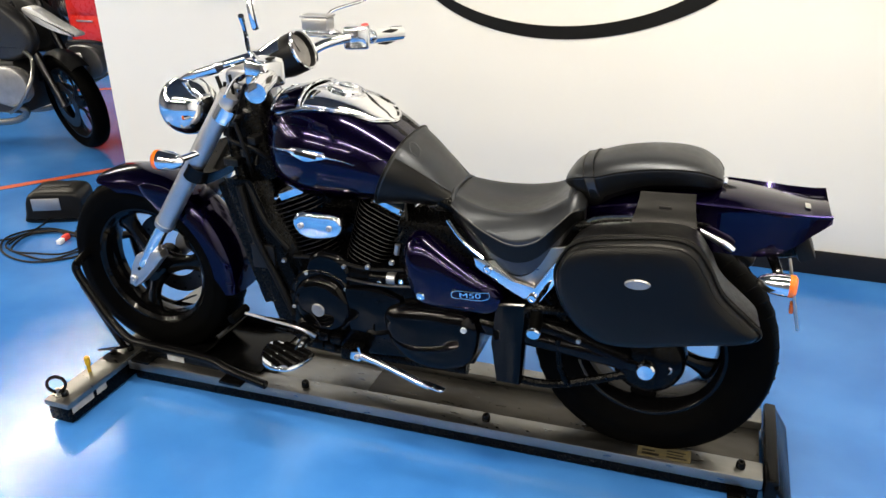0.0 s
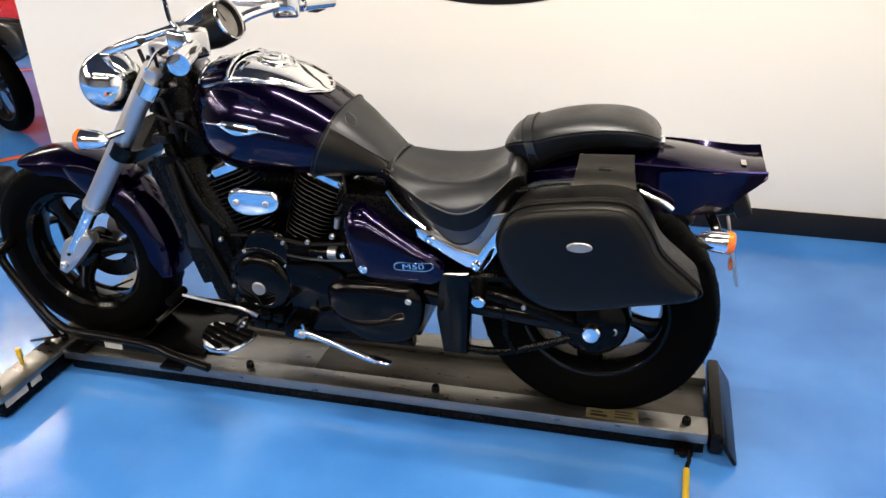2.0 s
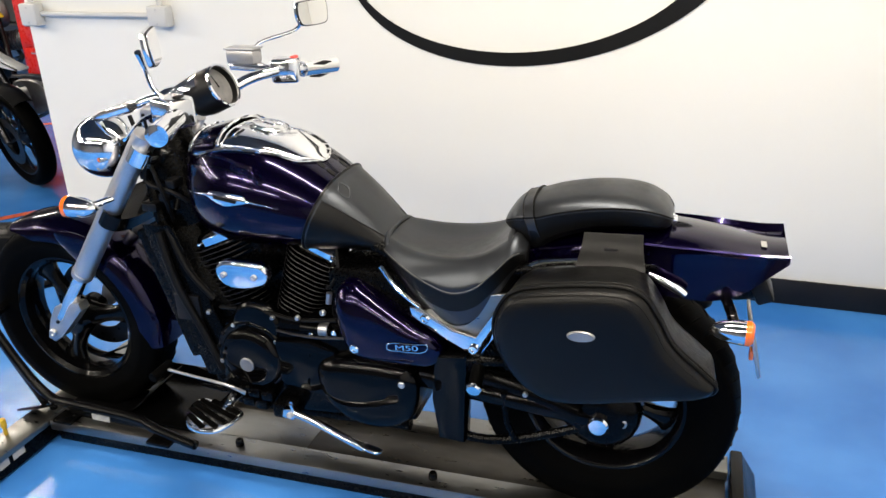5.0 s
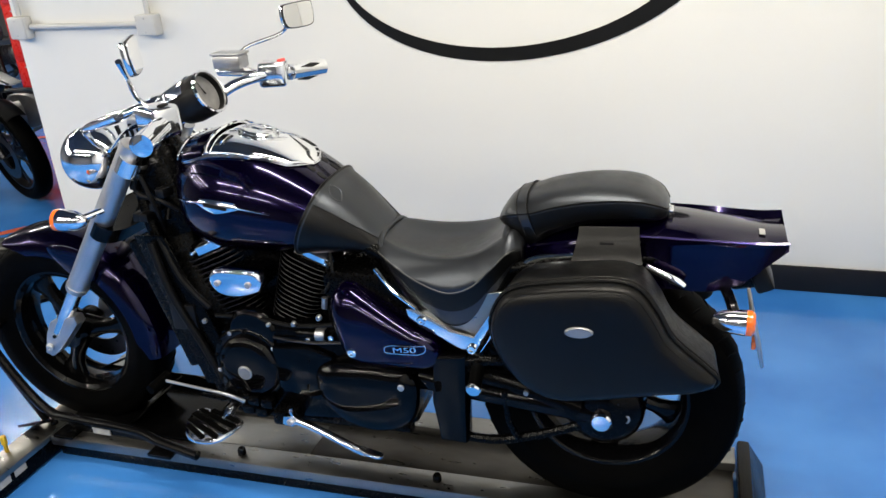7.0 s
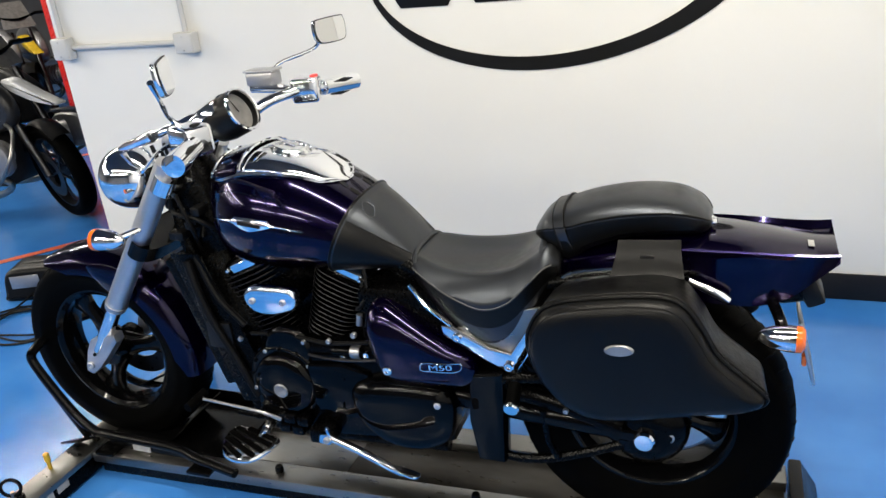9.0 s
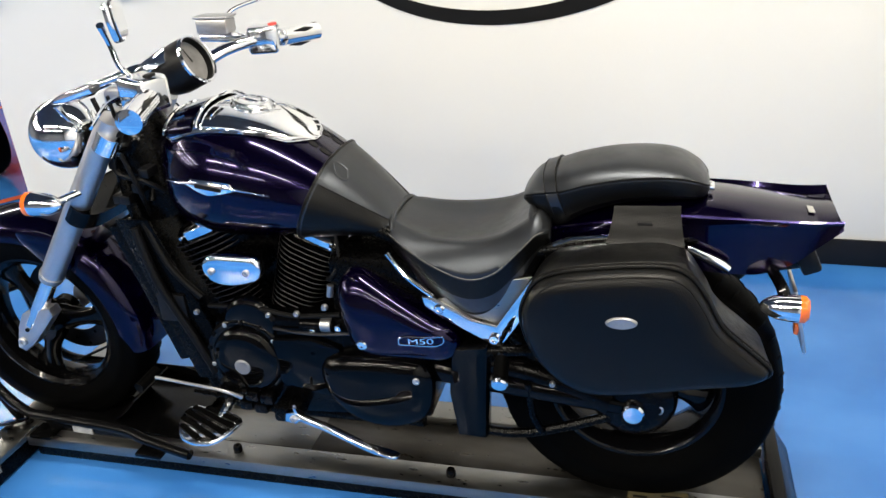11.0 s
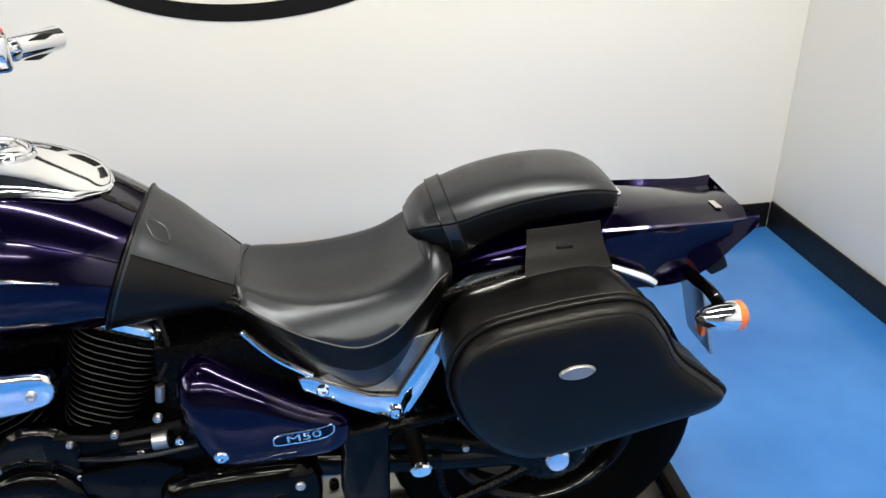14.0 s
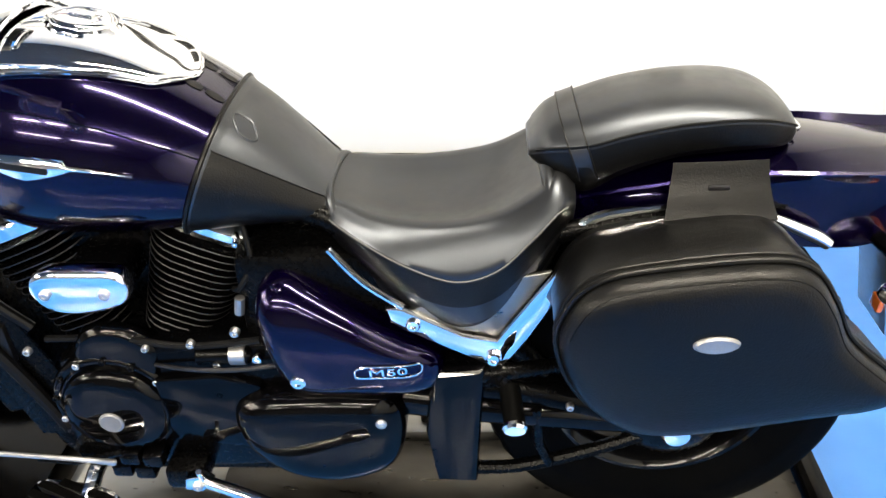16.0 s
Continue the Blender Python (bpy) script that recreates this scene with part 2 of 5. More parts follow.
# ---- the room ----
WX, WY, WL, TOP = 3.06, 1.45, -1.427, 3.5
grid = [[(x, y, 0) for x in np.linspace(-11, 5, 33)] for y in np.linspace(-9, 9, 37)]
solid("floor", sheet(grid), BLUE, "glossy bright blue epoxy workshop floor", "floor", kind="structure")
solid("wall_north", block(WL, WX + 0.16, WY, WY + 0.14, 0.002, TOP, 0.003), WALL,
      "white painted partition wall behind the motorcycle", "wall", kind="structure")
solid("wall_east", block(WX, WX + 0.14, -9, WY - 0.001, 0.002, TOP, 0.003), WALL, "white painted side wall", "wall", kind="structure")
# assumed outer walls closing the room, kept dark to reduce fill from behind the camera
solid("wall_west", block(-11.15, -11, -9, 9, 0, TOP, 0), FARWALL, "assumed far workshop wall, dark grey to cut fill light", "wall", kind="structure")
solid("wall_south", block(-11, 5, -9.15, -9, 0, TOP, 0), FARWALL, "assumed workshop wall, dark grey to cut fill light", "wall", kind="structure")
solid("wall_far", block(-11, 5, 9, 9.15, 0, TOP, 0), FARWALL, "assumed workshop wall, dark grey to cut fill light", "wall", kind="structure")
solid("wall_return", block(4.9, 5, WY + 0.2, 9, 0, TOP, 0), FARWALL, "assumed workshop wall, dark grey to cut fill light", "wall", kind="structure")
solid("ceiling", block(-11, 5, -9, 9, TOP, TOP + 0.1, 0), CEIL, "dark painted workshop ceiling", "ceiling", kind="structure")
bm = block(WL + 0.002, WX - 0.012, WY - 0.011, WY - 0.001, 0.001, 0.112, 0.003)
solid("baseboard", bm, TRIM, "black vinyl baseboard along the wall", "baseboard", kind="structure")
bm = block(WX - 0.011, WX - 0.001, -9, WY - 0.012, 0.001, 0.120, 0.003)
solid("baseboard", bm, TRIM, "black vinyl baseboard along the side wall", "baseboard", kind="structure")


def floor_line(p, q, width):
    p, q = Vector((*p, 0.003)), Vector((*q, 0.003))
    s = (q - p).normalized().cross(Vector((0, 0, 1))) * width / 2
    n = 24
    g = [[p.lerp(q, i / n) + s * (1 + 0.06 * math.sin(i * 2.3)), p.lerp(q, i / n) - s * (1 + 0.05 * math.sin(i * 1.7))] for i in range(n + 1)]
    solid("floor_marking", sheet(g), LINE, "worn orange line painted on the blue floor", "floor marking", "floor markings", "structure")


floor_line((-2.6, 0.55), (-1.45, 1.98), 0.06)
floor_line((-4.6, 2.6), (-2.2, 4.05), 0.06)


def ceiling_light():
    """A fixture with one lit tube, its length along x, its ceiling plate at the origin."""
    lamp = thing("ceiling_light", (0, 0, 0), "long white single-tube ceiling fixture, switched on", "ceiling light", "workshop ceiling lights")
    part("housing", block(-1.22, 1.22, -0.13, 0.13, -0.05, -0.002, 0.006), SHEET, lamp)
    part("tube", block(-1.17, 1.17, -0.04, 0.04, -0.088, -0.054, 0.012), TUBE, lamp, "lit tube")
    return lamp


first_lamp = ceiling_light()
PLACES = [(1.8, -0.35, 0), (1.7, -3.4, 0), (-1.1, -3.4, 0), (0.3, -5.6, 0), (-2.6, -5.6, 0), (-4.35, 2.75, 90), (-7.4, 2.7, 0)]
PLACES += [(x, y, 90) for x in (-4.9, -6.2, -7.5) for y in (-3.6, -0.9)]
for n, (lx, ly, turned) in enumerate(PLACES):
    at = pose(lx, ly, TOP, 0, 0, turned)
    if n:
        copy_thing(first_lamp, at)
    else:
        first_lamp.matrix_world = at
    tubes = bpy.data.lights.new("tube_light", "AREA")
    tubes.shape, tubes.size, tubes.size_y, tubes.energy, tubes.color = "RECTANGLE", 2.34, 0.08, LAMP_WATTS, (1.0, 0.985, 0.955)
    new("tube_light", tubes).matrix_world = at @ pose(0, 0, -0.095)

# the graphic on the wall: a tilted oval ring, thicker below, with dark bars inside
def oval(a, b, tilt, cx, cz, y, n=96):
    t = radians(tilt)
    return [(cx + a * math.cos(k) * math.cos(t) - b * math.sin(k) * math.sin(t), y, cz + a * math.cos(k) * math.sin(t) + b * math.sin(k) * math.cos(t))
            for k in np.linspace(0, 2 * math.pi, n, endpoint=False)]


logo = thing("wall_graphic", (1.1, WY - 0.002, 1.45), "black oval ring graphic stuck on the white wall", "wall graphic")
outer, inner = oval(0.82, 0.50, 8, 1.145, 1.456, WY - 0.004), oval(0.74, 0.42, 4, 1.085, 1.426, WY - 0.004)
bm = bmesh.new()
va, vb = [bm.verts.new(p) for p in outer], [bm.verts.new(p) for p in inner]
for i in range(96):
    bm.faces.new((va[i], va[(i + 1) % 96], vb[(i + 1) % 96], vb[i]))
part("ring", bm, LOGO, logo)
for x0, x1, z0 in ((0.46, 0.71, 1.222), (0.79, 1.02, 1.226), (1.09, 1.40, 1.222)):
    part("bar", plate([(x0 + 0.02, z0), (x1 - 0.02, z0), (x1, z0 + 0.03), (x1 + 0.03, z0 + 0.3), (x0 + 0.03, z0 + 0.3), (x0, z0 + 0.03)], WY - 0.005, WY - 0.001, 0.001), LOGO, logo)

# conduit and boxes on the wall
def junction_box(x, z, w, h):
    box = thing("junction_box", (x, WY, z), "grey painted electrical junction box on the wall", "junction box", "wall boxes")
    part("body", block(x - w / 2, x + w / 2, WY - 0.055, WY - 0.001, z - h / 2, z + h / 2, 0.006), SHEET, box)
    part("cover", block(x - w / 2 + 0.004, x + w / 2 - 0.004, WY - 0.060, WY - 0.056, z - h / 2 + 0.004, z + h / 2 - 0.004, 0.0015), SHEET, box)
    for s in (-1, 1):
        bolt(box, (x, WY - 0.060, z + s * h * 0.33), 0.004, 0.003, SATIN)
    return box


junction_box(-0.615, 1.132, 0.105, 0.095)
junction_box(-1.365, 1.132, 0.10, 0.105)
for pts in ([(-1.31, 1.135), (-0.67, 1.135)], [(-0.615, 1.18), (-0.615, 3.45)], [(-1.365, 1.19), (-1.365, 3.45)]):
    solid("conduit", tube([(x, WY - 0.022, z) for x, z in pts], 0.013, 12), SHEET, "white painted electrical conduit fixed on the wall",
          "conduit", "wall conduits")

# ---- the dolly under the motorcycle ----
dolly = thing("motorcycle_dolly", (1.0, 0, 0), "low steel motorcycle dolly with two rails and a black wheel chock", "dolly")
SLOPE = 0.032


def rail_y(x, off):
    return off + SLOPE * (x + 0.04)


def skew(bm):
    for v in bm.verts:
        v.co.y += SLOPE * (v.co.x + 0.04)
    return bm


RAIL = 0.088
part("rail", skew(block(-0.05, 1.99, -0.19, -0.112, 0.054, RAIL, 0.004)), STEEL, dolly, "brushed steel side rail")
part("rail", skew(block(-0.05, 1.99, 0.075, 0.153, 0.054, RAIL, 0.004)), STEEL, dolly, "brushed steel side rail")
# runners carried almost to the floor, standing in for the shadow under the rails
for y0, y1 in ((-0.172, -0.116), (0.079, 0.137)):
    part("rail_base", skew(block(-0.04, 1.985, y0, y1, 0.008, 0.0538, 0.002)), FRAME, dolly, "black runner under the rail, deepened to stand in for its shadow")
part("deck", skew(block(-0.04, 1.985, -0.112, 0.075, 0.046, 0.0625, 0.002)), DECK, dolly, "scuffed sheet metal deck between the rails")
part("deck_plate", skew(block(0.46, 0.79, -0.085, 0.055, 0.0626, 0.0640, 0.0005)), STEEL, dolly, "bare worn metal plate on the deck")
part("deck_gap", skew(block(-0.03, 1.97, -0.1115, -0.1035, 0.0626, 0.0645, 0)), DARKPL, dolly)
part("crossbar", block(-0.15, -0.054, -0.46, 0.46, 0.066, RAIL - 0.001, 0.004), STEEL, dolly, "steel front outrigger bar")
# black body fills the shaded gap below the outrigger
part("crossbar_base", block(-0.145, -0.060, -0.452, 0.452, 0.010, 0.0658, 0.002), FRAME, dolly, "dark underside of the outrigger, deepened to stand in for its shadow")
part("side_label", block(-0.0598, -0.0588, -0.443, -0.350, 0.040, 0.0645, 0), PAPER, dolly, "pale worn sticker")
part("side_label", block(-0.0598, -0.0588, -0.335, -0.290, 0.041, 0.0635, 0), PAPER, dolly, "pale worn sticker")
part("end_ramp", skew(moved(block(-0.043, 0.043, -0.21, 0.18, -0.006, 0.006, 0.003), pose(2.046, 0, 0.047, 0, 58, 0))), TUBEBLACK, dolly, "black folded rear end plate")
part("end_bar", skew(block(1.995, 2.03, -0.2, 0.17, 0.03, 0.1, 0.008)), TUBEBLACK, dolly, "black rubber rear bumper")
STICKER = material("worn_yellow_label", (0.10, 0.078, 0.03), 0.5, scale=60, tint=(0.05, 0.045, 0.035), vary=0.5)
sticker = part("warning_label", skew(block(1.655, 1.80, -0.178, -0.122, RAIL + 0.0005, RAIL + 0.0013, 0)), STICKER, dolly, "worn brown and yellow warning label")
for x0, x1, y0, y1 in ((1.668, 1.715, -0.170, -0.160), (1.668, 1.702, -0.154, -0.147), (1.735, 1.790, -0.168, -0.162), (1.735, 1.780, -0.155, -0.150), (1.735, 1.786, -0.143, -0.138)):
    part("label_bar", skew(block(x0, x1, y0, y1, RAIL + 0.0014, RAIL + 0.0018, 0)), DARKPL, sticker)
for x in (0.606, 1.209, 1.931):
    bolt(dolly, (x, rail_y(x, -0.150), RAIL), 0.0125, 0.02, TUBEBLACK, (0, 0, 1), "black cap bolt")
    bolt(dolly, (x, rail_y(x, 0.115), RAIL), 0.0125, 0.02, TUBEBLACK, (0, 0, 1), "black cap bolt")
for x, y in ((-0.085, -0.13), (0.02, -0.155), (-0.10, -0.42)):
    bolt(dolly, (x, y, RAIL), 0.012, 0.016, TUBEBLACK, (0, 0, 1), "black cap bolt")
for x, y in ((1.93, -0.12), (1.93, 0.14), (-0.1, -0.40), (-0.1, 0.40), (0.25, 0.0)):
    caster = part("caster", block(x - 0.025, x + 0.025, y - 0.03, y + 0.03, 0.0235, 0.03, 0.002), TUBEBLACK, dolly)
    part("caster_wheel", lathe([(-0.012, 0.006), (-0.012, 0.011), (-0.008, 0.0125), (0.008, 0.0125), (0.012, 0.011), (0.012, 0.006)], (x, y, 0.0125), n=20), DARKPL, caster)
part("brake_lever", tube([(1.945, -0.14, 0.035), (1.945, -0.17, 0.03), (1.94, -0.19, 0.026), (1.938, -0.205, 0.024)], 0.006, 8), TUBEBLACK, dolly)
part("lever_grip", tube([(1.938, -0.203, 0.024), (1.936, -0.31, 0.016)], 0.009, 10), YELLOW, dolly, "yellow plastic lever grip")
part("eye_bolt", tube([(-0.115 + 0.026 * math.sin(a) * 0.9, -0.43 + 0.014 * math.sin(a), 0.132 - 0.028 * math.cos(a)) for a in np.linspace(0.0, 2 * math.pi, 28)], 0.0055, 8), TUBEBLACK, dolly, "black steel eye bolt")
part("eye_shank", lathe([(0, 0.012), (0.006, 0.012), (0.006, 0.006), (0.03, 0.006)], (-0.115, -0.43, RAIL - 0.001), (0, 0, 1), 12), STEEL, dolly)
part("locking_pin", lathe([(0, 0.006), (0.03, 0.006), (0.03, 0.009), (0.055, 0.009), (0.058, 0.006)], (-0.125, -0.285, RAIL - 0.001), (0, 0, 1), 12), YELLOW, dolly, "yellow headed locking pin")
# chock tubes on both sides of the wheel
for s in (-1, 1):
    pts = [(-0.235, s * 0.14, 0.40), (-0.225, s * 0.145, 0.36), (-0.13, s * 0.15, 0.215), (-0.055, s * 0.155, 0.152), (0.02, s * 0.16, 0.147),
           (0.27, s * 0.17, 0.146), (0.36, s * 0.18, 0.128), (0.50, s * 0.195, 0.112)]
    if s > 0:
        pts = [(-0.235, 0.14, 0.40), (-0.236, 0.15, 0.32), (-0.225, 0.165, 0.17), (-0.165, 0.17, 0.112), (0.0, 0.17, 0.108), (0.27, 0.17, 0.108), (0.50, 0.195, 0.108)]
    part("chock_tube", tube(pts, 0.0145, 12, 40), TUBEBLACK, dolly, "black powder-coated chock tube")
    part("chock_foot", block(0.33, 0.41, s * 0.18 - 0.028, s * 0.18 + 0.028, RAIL + 0.0005, 0.1, 0.003), TUBEBLACK, dolly)
    part("chock_foot", block(-0.03, 0.04, s * 0.165 - 0.03, s * 0.165 + 0.03, RAIL + 0.0005, 0.1, 0.003), TUBEBLACK, dolly)
    part("chock_side", plate([(0.0, 0.135), (0.02, 0.10), (0.30, 0.10), (0.36, 0.112), (0.27, 0.136)], s * 0.152, s * 0.158, 0.002), TUBEBLACK, dolly)
    if s < 0:
        part("chock_post", tube([(-0.22, s * 0.145, 0.33), (-0.10, s * 0.14, 0.10)], 0.011, 10), TUBEBLACK, dolly)
for s in (-1, 1):
    strut = moved(block(-0.065, 0.065, -0.004, 0.004, -0.028, 0.028, 0.003), pose(-0.108, s * 0.178, 0.118, 0, -22, s * 14) @ pose(0, 0, 0, 72, 0, 0))
    part("chock_strut", strut, TUBEBLACK, dolly, "flat black strut plate")
part("chock_label", block(0.10, 0.165, -0.1625, -0.1585, 0.104, 0.124, 0), PAPER, dolly, "small pale sticker")
part("chock_front", tube([(-0.235, -0.14, 0.40), (-0.25, -0.07, 0.41), (-0.25, 0.07, 0.41), (-0.235, 0.14, 0.40)], 0.0145, 12, 20), TUBEBLACK, dolly)
part("chock_base", block(-0.045, 0.43, -0.118, 0.175, RAIL + 0.0005, 0.097, 0.003), TUBEBLACK, dolly, "black steel base plate of the chock")
cradle = [[(0.34 * math.cos(a), y, 0.385 + 0.34 * math.sin(a)) for y in np.linspace(-0.09, 0.09, 5)] for a in np.linspace(radians(-64), radians(-38), 12)]
part("chock_cradle", sheet(cradle, 0.005), TUBEBLACK, dolly, "curved black wheel cradle plate")

# ---- the motorcycle ----
bike = thing("motorcycle", (0.83, 0, 0.06), "deep purple cruiser motorcycle with chrome parts and black leather saddlebags", "motorcycle")
FAX, RAX = Vector((0, 0, 0.385)), Vector((1.655, 0, 0.39))


def wheel(name, c, r, half, rim_r, spokes, turn, disc_y):
    w = part(name, lathe([(-0.06, 0.02), (-0.06, 0.045), (0.06, 0.045), (0.06, 0.02)], c, n=28), RIM, bike, "black cast wheel")
    prof = [(-half * 0.72, rim_r - 0.004), (-half * 0.98, rim_r + (r - rim_r) * 0.35), (-half, rim_r + (r - rim_r) * 0.55), (-half * 0.93, r - 0.022),
            (-half * 0.7, r - 0.009), (-half * 0.35, r - 0.002), (0, r), (half * 0.35, r - 0.002), (half * 0.7, r - 0.009), (half * 0.93, r - 0.022),
            (half, rim_r + (r - rim_r) * 0.55), (half * 0.98, rim_r + (r - rim_r) * 0.35), (half * 0.72, rim_r - 0.004)]
    part("tyre", lathe(spline(prof, 40), c, n=72, closed=True), RUBBER, w, "worn black rubber tyre")
    # tread grooves
    bm = bmesh.new()
    for k in range(44):
        a = 2 * math.pi * k / 44
        for s in (-1, 1):
            p = []
            for f in (0.12, 0.4, 0.68, 0.85):
                rr = r - 0.0005 - 0.02 * max(0, (f - 0.35) / 0.6) ** 2 - 0.0012
                b = a + 0.11 * f + (0.07 if s > 0 else 0)
                p.append((c[0] + rr * math.cos(b), c[1] + s * half * f, c[2] + rr * math.sin(b)))
            tube(p, [0.0012, 0.0028, 0.0028, 0.0012], 4, 0, bm)
    part("tread", bm, RUBBER, w)
    hw = half * 0.75
    prof = [(-hw, rim_r + 0.004), (-hw, rim_r - 0.006), (-hw * 0.82, rim_r - 0.018), (-hw * 0.4, rim_r - 0.026), (hw * 0.4, rim_r - 0.026), (hw * 0.82, rim_r - 0.018),
            (hw, rim_r - 0.006), (hw, rim_r + 0.004)]
    part("rim", lathe(prof, c, n=72, closed=True), RIM, w)
    for k in range(spokes):
        a = turn + 2 * math.pi * k / spokes
        bm = bmesh.new()
        rings = []
        for f in np.linspace(0, 1, 7):
            rr = 0.035 + (rim_r - 0.022 - 0.035) * f
            wd = (0.034 - 0.016 * math.sin(f * math.pi * 0.8) + 0.018 * f ** 4) * (1.3 if spokes == 3 else 1.0)
            th = 0.024 - 0.008 * f
            d, t = Vector((math.cos(a), 0, math.sin(a))), Vector((-math.sin(a), 0, math.cos(a)))
            o = Vector(c) + d * rr
            rings.append([o + t * (wd * math.cos(q)) + Vector((0, th * math.sin(q), 0)) for q in np.linspace(0, 2 * math.pi, 12, endpoint=False)])
        part("spoke", loft(rings, True, False, bm), RIM, w)
    if disc_y:
        part("brake_disc", lathe([(disc_y - 0.0025, 0.09), (disc_y - 0.0025, 0.15), (disc_y + 0.0025, 0.15), (disc_y + 0.0025, 0.09)], c, n=56, closed=True), DARKSTEEL, w, "perforated steel brake disc")
        for k in range(18):
            a = 2 * math.pi * k / 18
            rr = 0.105 + 0.016 * (k % 3)
            part("disc_hole", lathe([(disc_y - 0.0035, 0.005), (disc_y - 0.0027, 0.005)], (c[0] + rr * math.cos(a), c[1], c[2] + rr * math.sin(a)), n=8), FRAME, w)
    return w


front = wheel("front_wheel", FAX, 0.32, 0.066, 0.212, 3, radians(7), 0.075)
rear = wheel("rear_wheel", RAX, 0.327, 0.086, 0.20, 5, 0.9, 0.0)

# fenders
def fender(name, c, r, half, a0, a1, drop, mat, end_cut=0.0):
    g = []
    for i in range(37):
        f = i / 36
        a = a0 + (a1 - a0) * f
        ease = min(1.0, 6 * f + 0.35, 6 * (1 - f) + 0.5)
        row = []
        for q in np.linspace(-1, 1, 17):
            b = q * math.pi * 0.5
            y = half * math.sin(b)
            rr = r - drop * ease * (1 - math.cos(b)) ** 1.4
            row.append((c[0] + rr * math.cos(a), y, c[2] + rr * math.sin(a)))
        g.append(row)
    return sheet(g, 0.003)


part("front_fender", fender("", FAX, 0.352, 0.088, radians(112), radians(-6), 0.070, PURPLE), PURPLE, bike, "deep purple front fender")
flap = [[(0.350 * math.cos(a), y, 0.385 + (0.350 - 6.0 * y * y) * math.sin(a)) for y in np.linspace(-0.04, 0.04, 7)] for a in np.linspace(radians(110.5), radians(117), 5)]
part("mud_flap", sheet(flap, 0.006), DARKPL, bike, "short black flap at the fender tip")
for s in (-1, 1):
    part("fender_stay", plate([(0.05, 0.70), (0.16, 0.70), (0.20, 0.62), (0.14, 0.60)], s * 0.09, s * 0.097, 0.002, 20), PURPLE, bike)
# fork
up = Vector((0.302, 0, 0.43)).normalized()
for s in (-1, 1):
    foot = Vector((0.0, s * 0.115, 0.385))
    leg = part("fork_leg", tube([foot + up * 0.25 + Vector((0.004, 0, 0)), foot + up * 0.26, foot + up * 0.62, foot + up * 0.785], [0.029, 0.030, 0.030, 0.029], 24), SATIN, bike, "satin silver upper fork tube")
    part("fork_slider", tube([foot + up * 0.06, foot + up * 0.27], 0.0215, 20), CHROME, leg, "polished fork slider")
    part("dust_seal", tube([foot + up * 0.244, foot + up * 0.262], [0.030, 0.033], 20), SATIN, leg)
    part("axle_clamp", plate([(-0.028, 0.362), (-0.004, 0.350), (0.03, 0.372), (0.085, 0.43), (0.125, 0.475), (0.118, 0.498), (0.06, 0.492), (0.02, 0.47), (-0.004, 0.43)],
                             s * 0.094, s * 0.134, 0.007), SATIN, leg, "cast silver axle clamp")
    bolt(leg, (0.0, -0.134 if s < 0 else 0.134, 0.384), 0.013, 0.008, SATIN, (0, s, 0))
    bolt(leg, (0.028, -0.134 if s < 0 else 0.134, 0.425), 0.006, 0.005, FRAME, (0, s, 0))
part("front_axle", tube([(0, -0.13, 0.385), (0, 0.13, 0.385)], 0.011, 12), STEEL, bike)
part("brake_caliper", plate([(0.06, 0.49), (0.13, 0.50), (0.16, 0.44), (0.11, 0.40), (0.07, 0.43)], 0.05, 0.105, 0.008), DARKPL, bike)
for d, w, mat, nm in ((0.50, 0.042, GLOSS, "lower_clamp"), (0.73, 0.045, CHROME, "upper_clamp")):
    c = up * d + Vector((0.0, 0, 0.385))
    n = Vector((up.z, 0, -up.x))
    bm = bmesh.new()
    rings = []
    for q, z in ((0, -0.02), (1, -0.024), (1, 0.024), (0, 0.02)):
        k = 1.0 if q else 0.93
        rings.append([c + up * z + n * (k * (0.048 * math.cos(a) + 0.015)) + Vector((0, k * 0.152 * math.copysign(abs(math.sin(a)) ** 0.5, math.sin(a)), 0)) for a in np.linspace(0, 2 * math.pi, 40, endpoint=False)])
    part(nm, loft(rings), mat, bike, "polished triple clamp" if d > 0.6 else "")
# headlight
HL, HLAX = (0.238, 0, 0.952), (-1, 0, -0.08)
hl = part("headlight", lathe(spline([(-0.080, 0.004), (-0.074, 0.030), (-0.056, 0.058), (-0.028, 0.078), (0.006, 0.0885), (0.036, 0.0885), (0.060, 0.081), (0.074, 0.072)], 34), HL, HLAX, 52), CHROME, bike, "chrome bullet headlight shell")
part("headlight_lens", lathe(spline([(0.0735, 0.0722), (0.086, 0.060), (0.095, 0.038), (0.099, 0.001)], 12), HL, HLAX, 40), DIAL, hl, "clear headlight lens")
part("headlight_bracket", tube([(0.230, -0.03, 1.034), (0.30, -0.075, 1.060), (0.415, -0.10, 1.095)], [0.010, 0.013, 0.016], 12, 14), CHROME, hl)
part("headlight_bracket", tube([(0.230, 0.03, 1.034), (0.30, 0.075, 1.060), (0.415, 0.10, 1.095)], [0.010, 0.013, 0.016], 12, 14), CHROME, hl)
# turn signals
def signal(name, at, way, size, parent=None):
    at, way = Vector(at), Vector(way).normalized()
    s = part(name, lathe(spline([(-0.055, 0.004), (-0.045, 0.016), (-0.02, 0.027), (0.012, 0.031), (0.028, 0.031)], 18) * size, at, way, 28), CHROME, bike, "chrome bullet turn signal")
    part("lens", lathe(np.array([(0.0275, 0.0315), (0.040, 0.031), (0.047, 0.024), (0.050, 0.004)]) * size, at, way, 28), ORANGE, s, "amber lens")
    return s


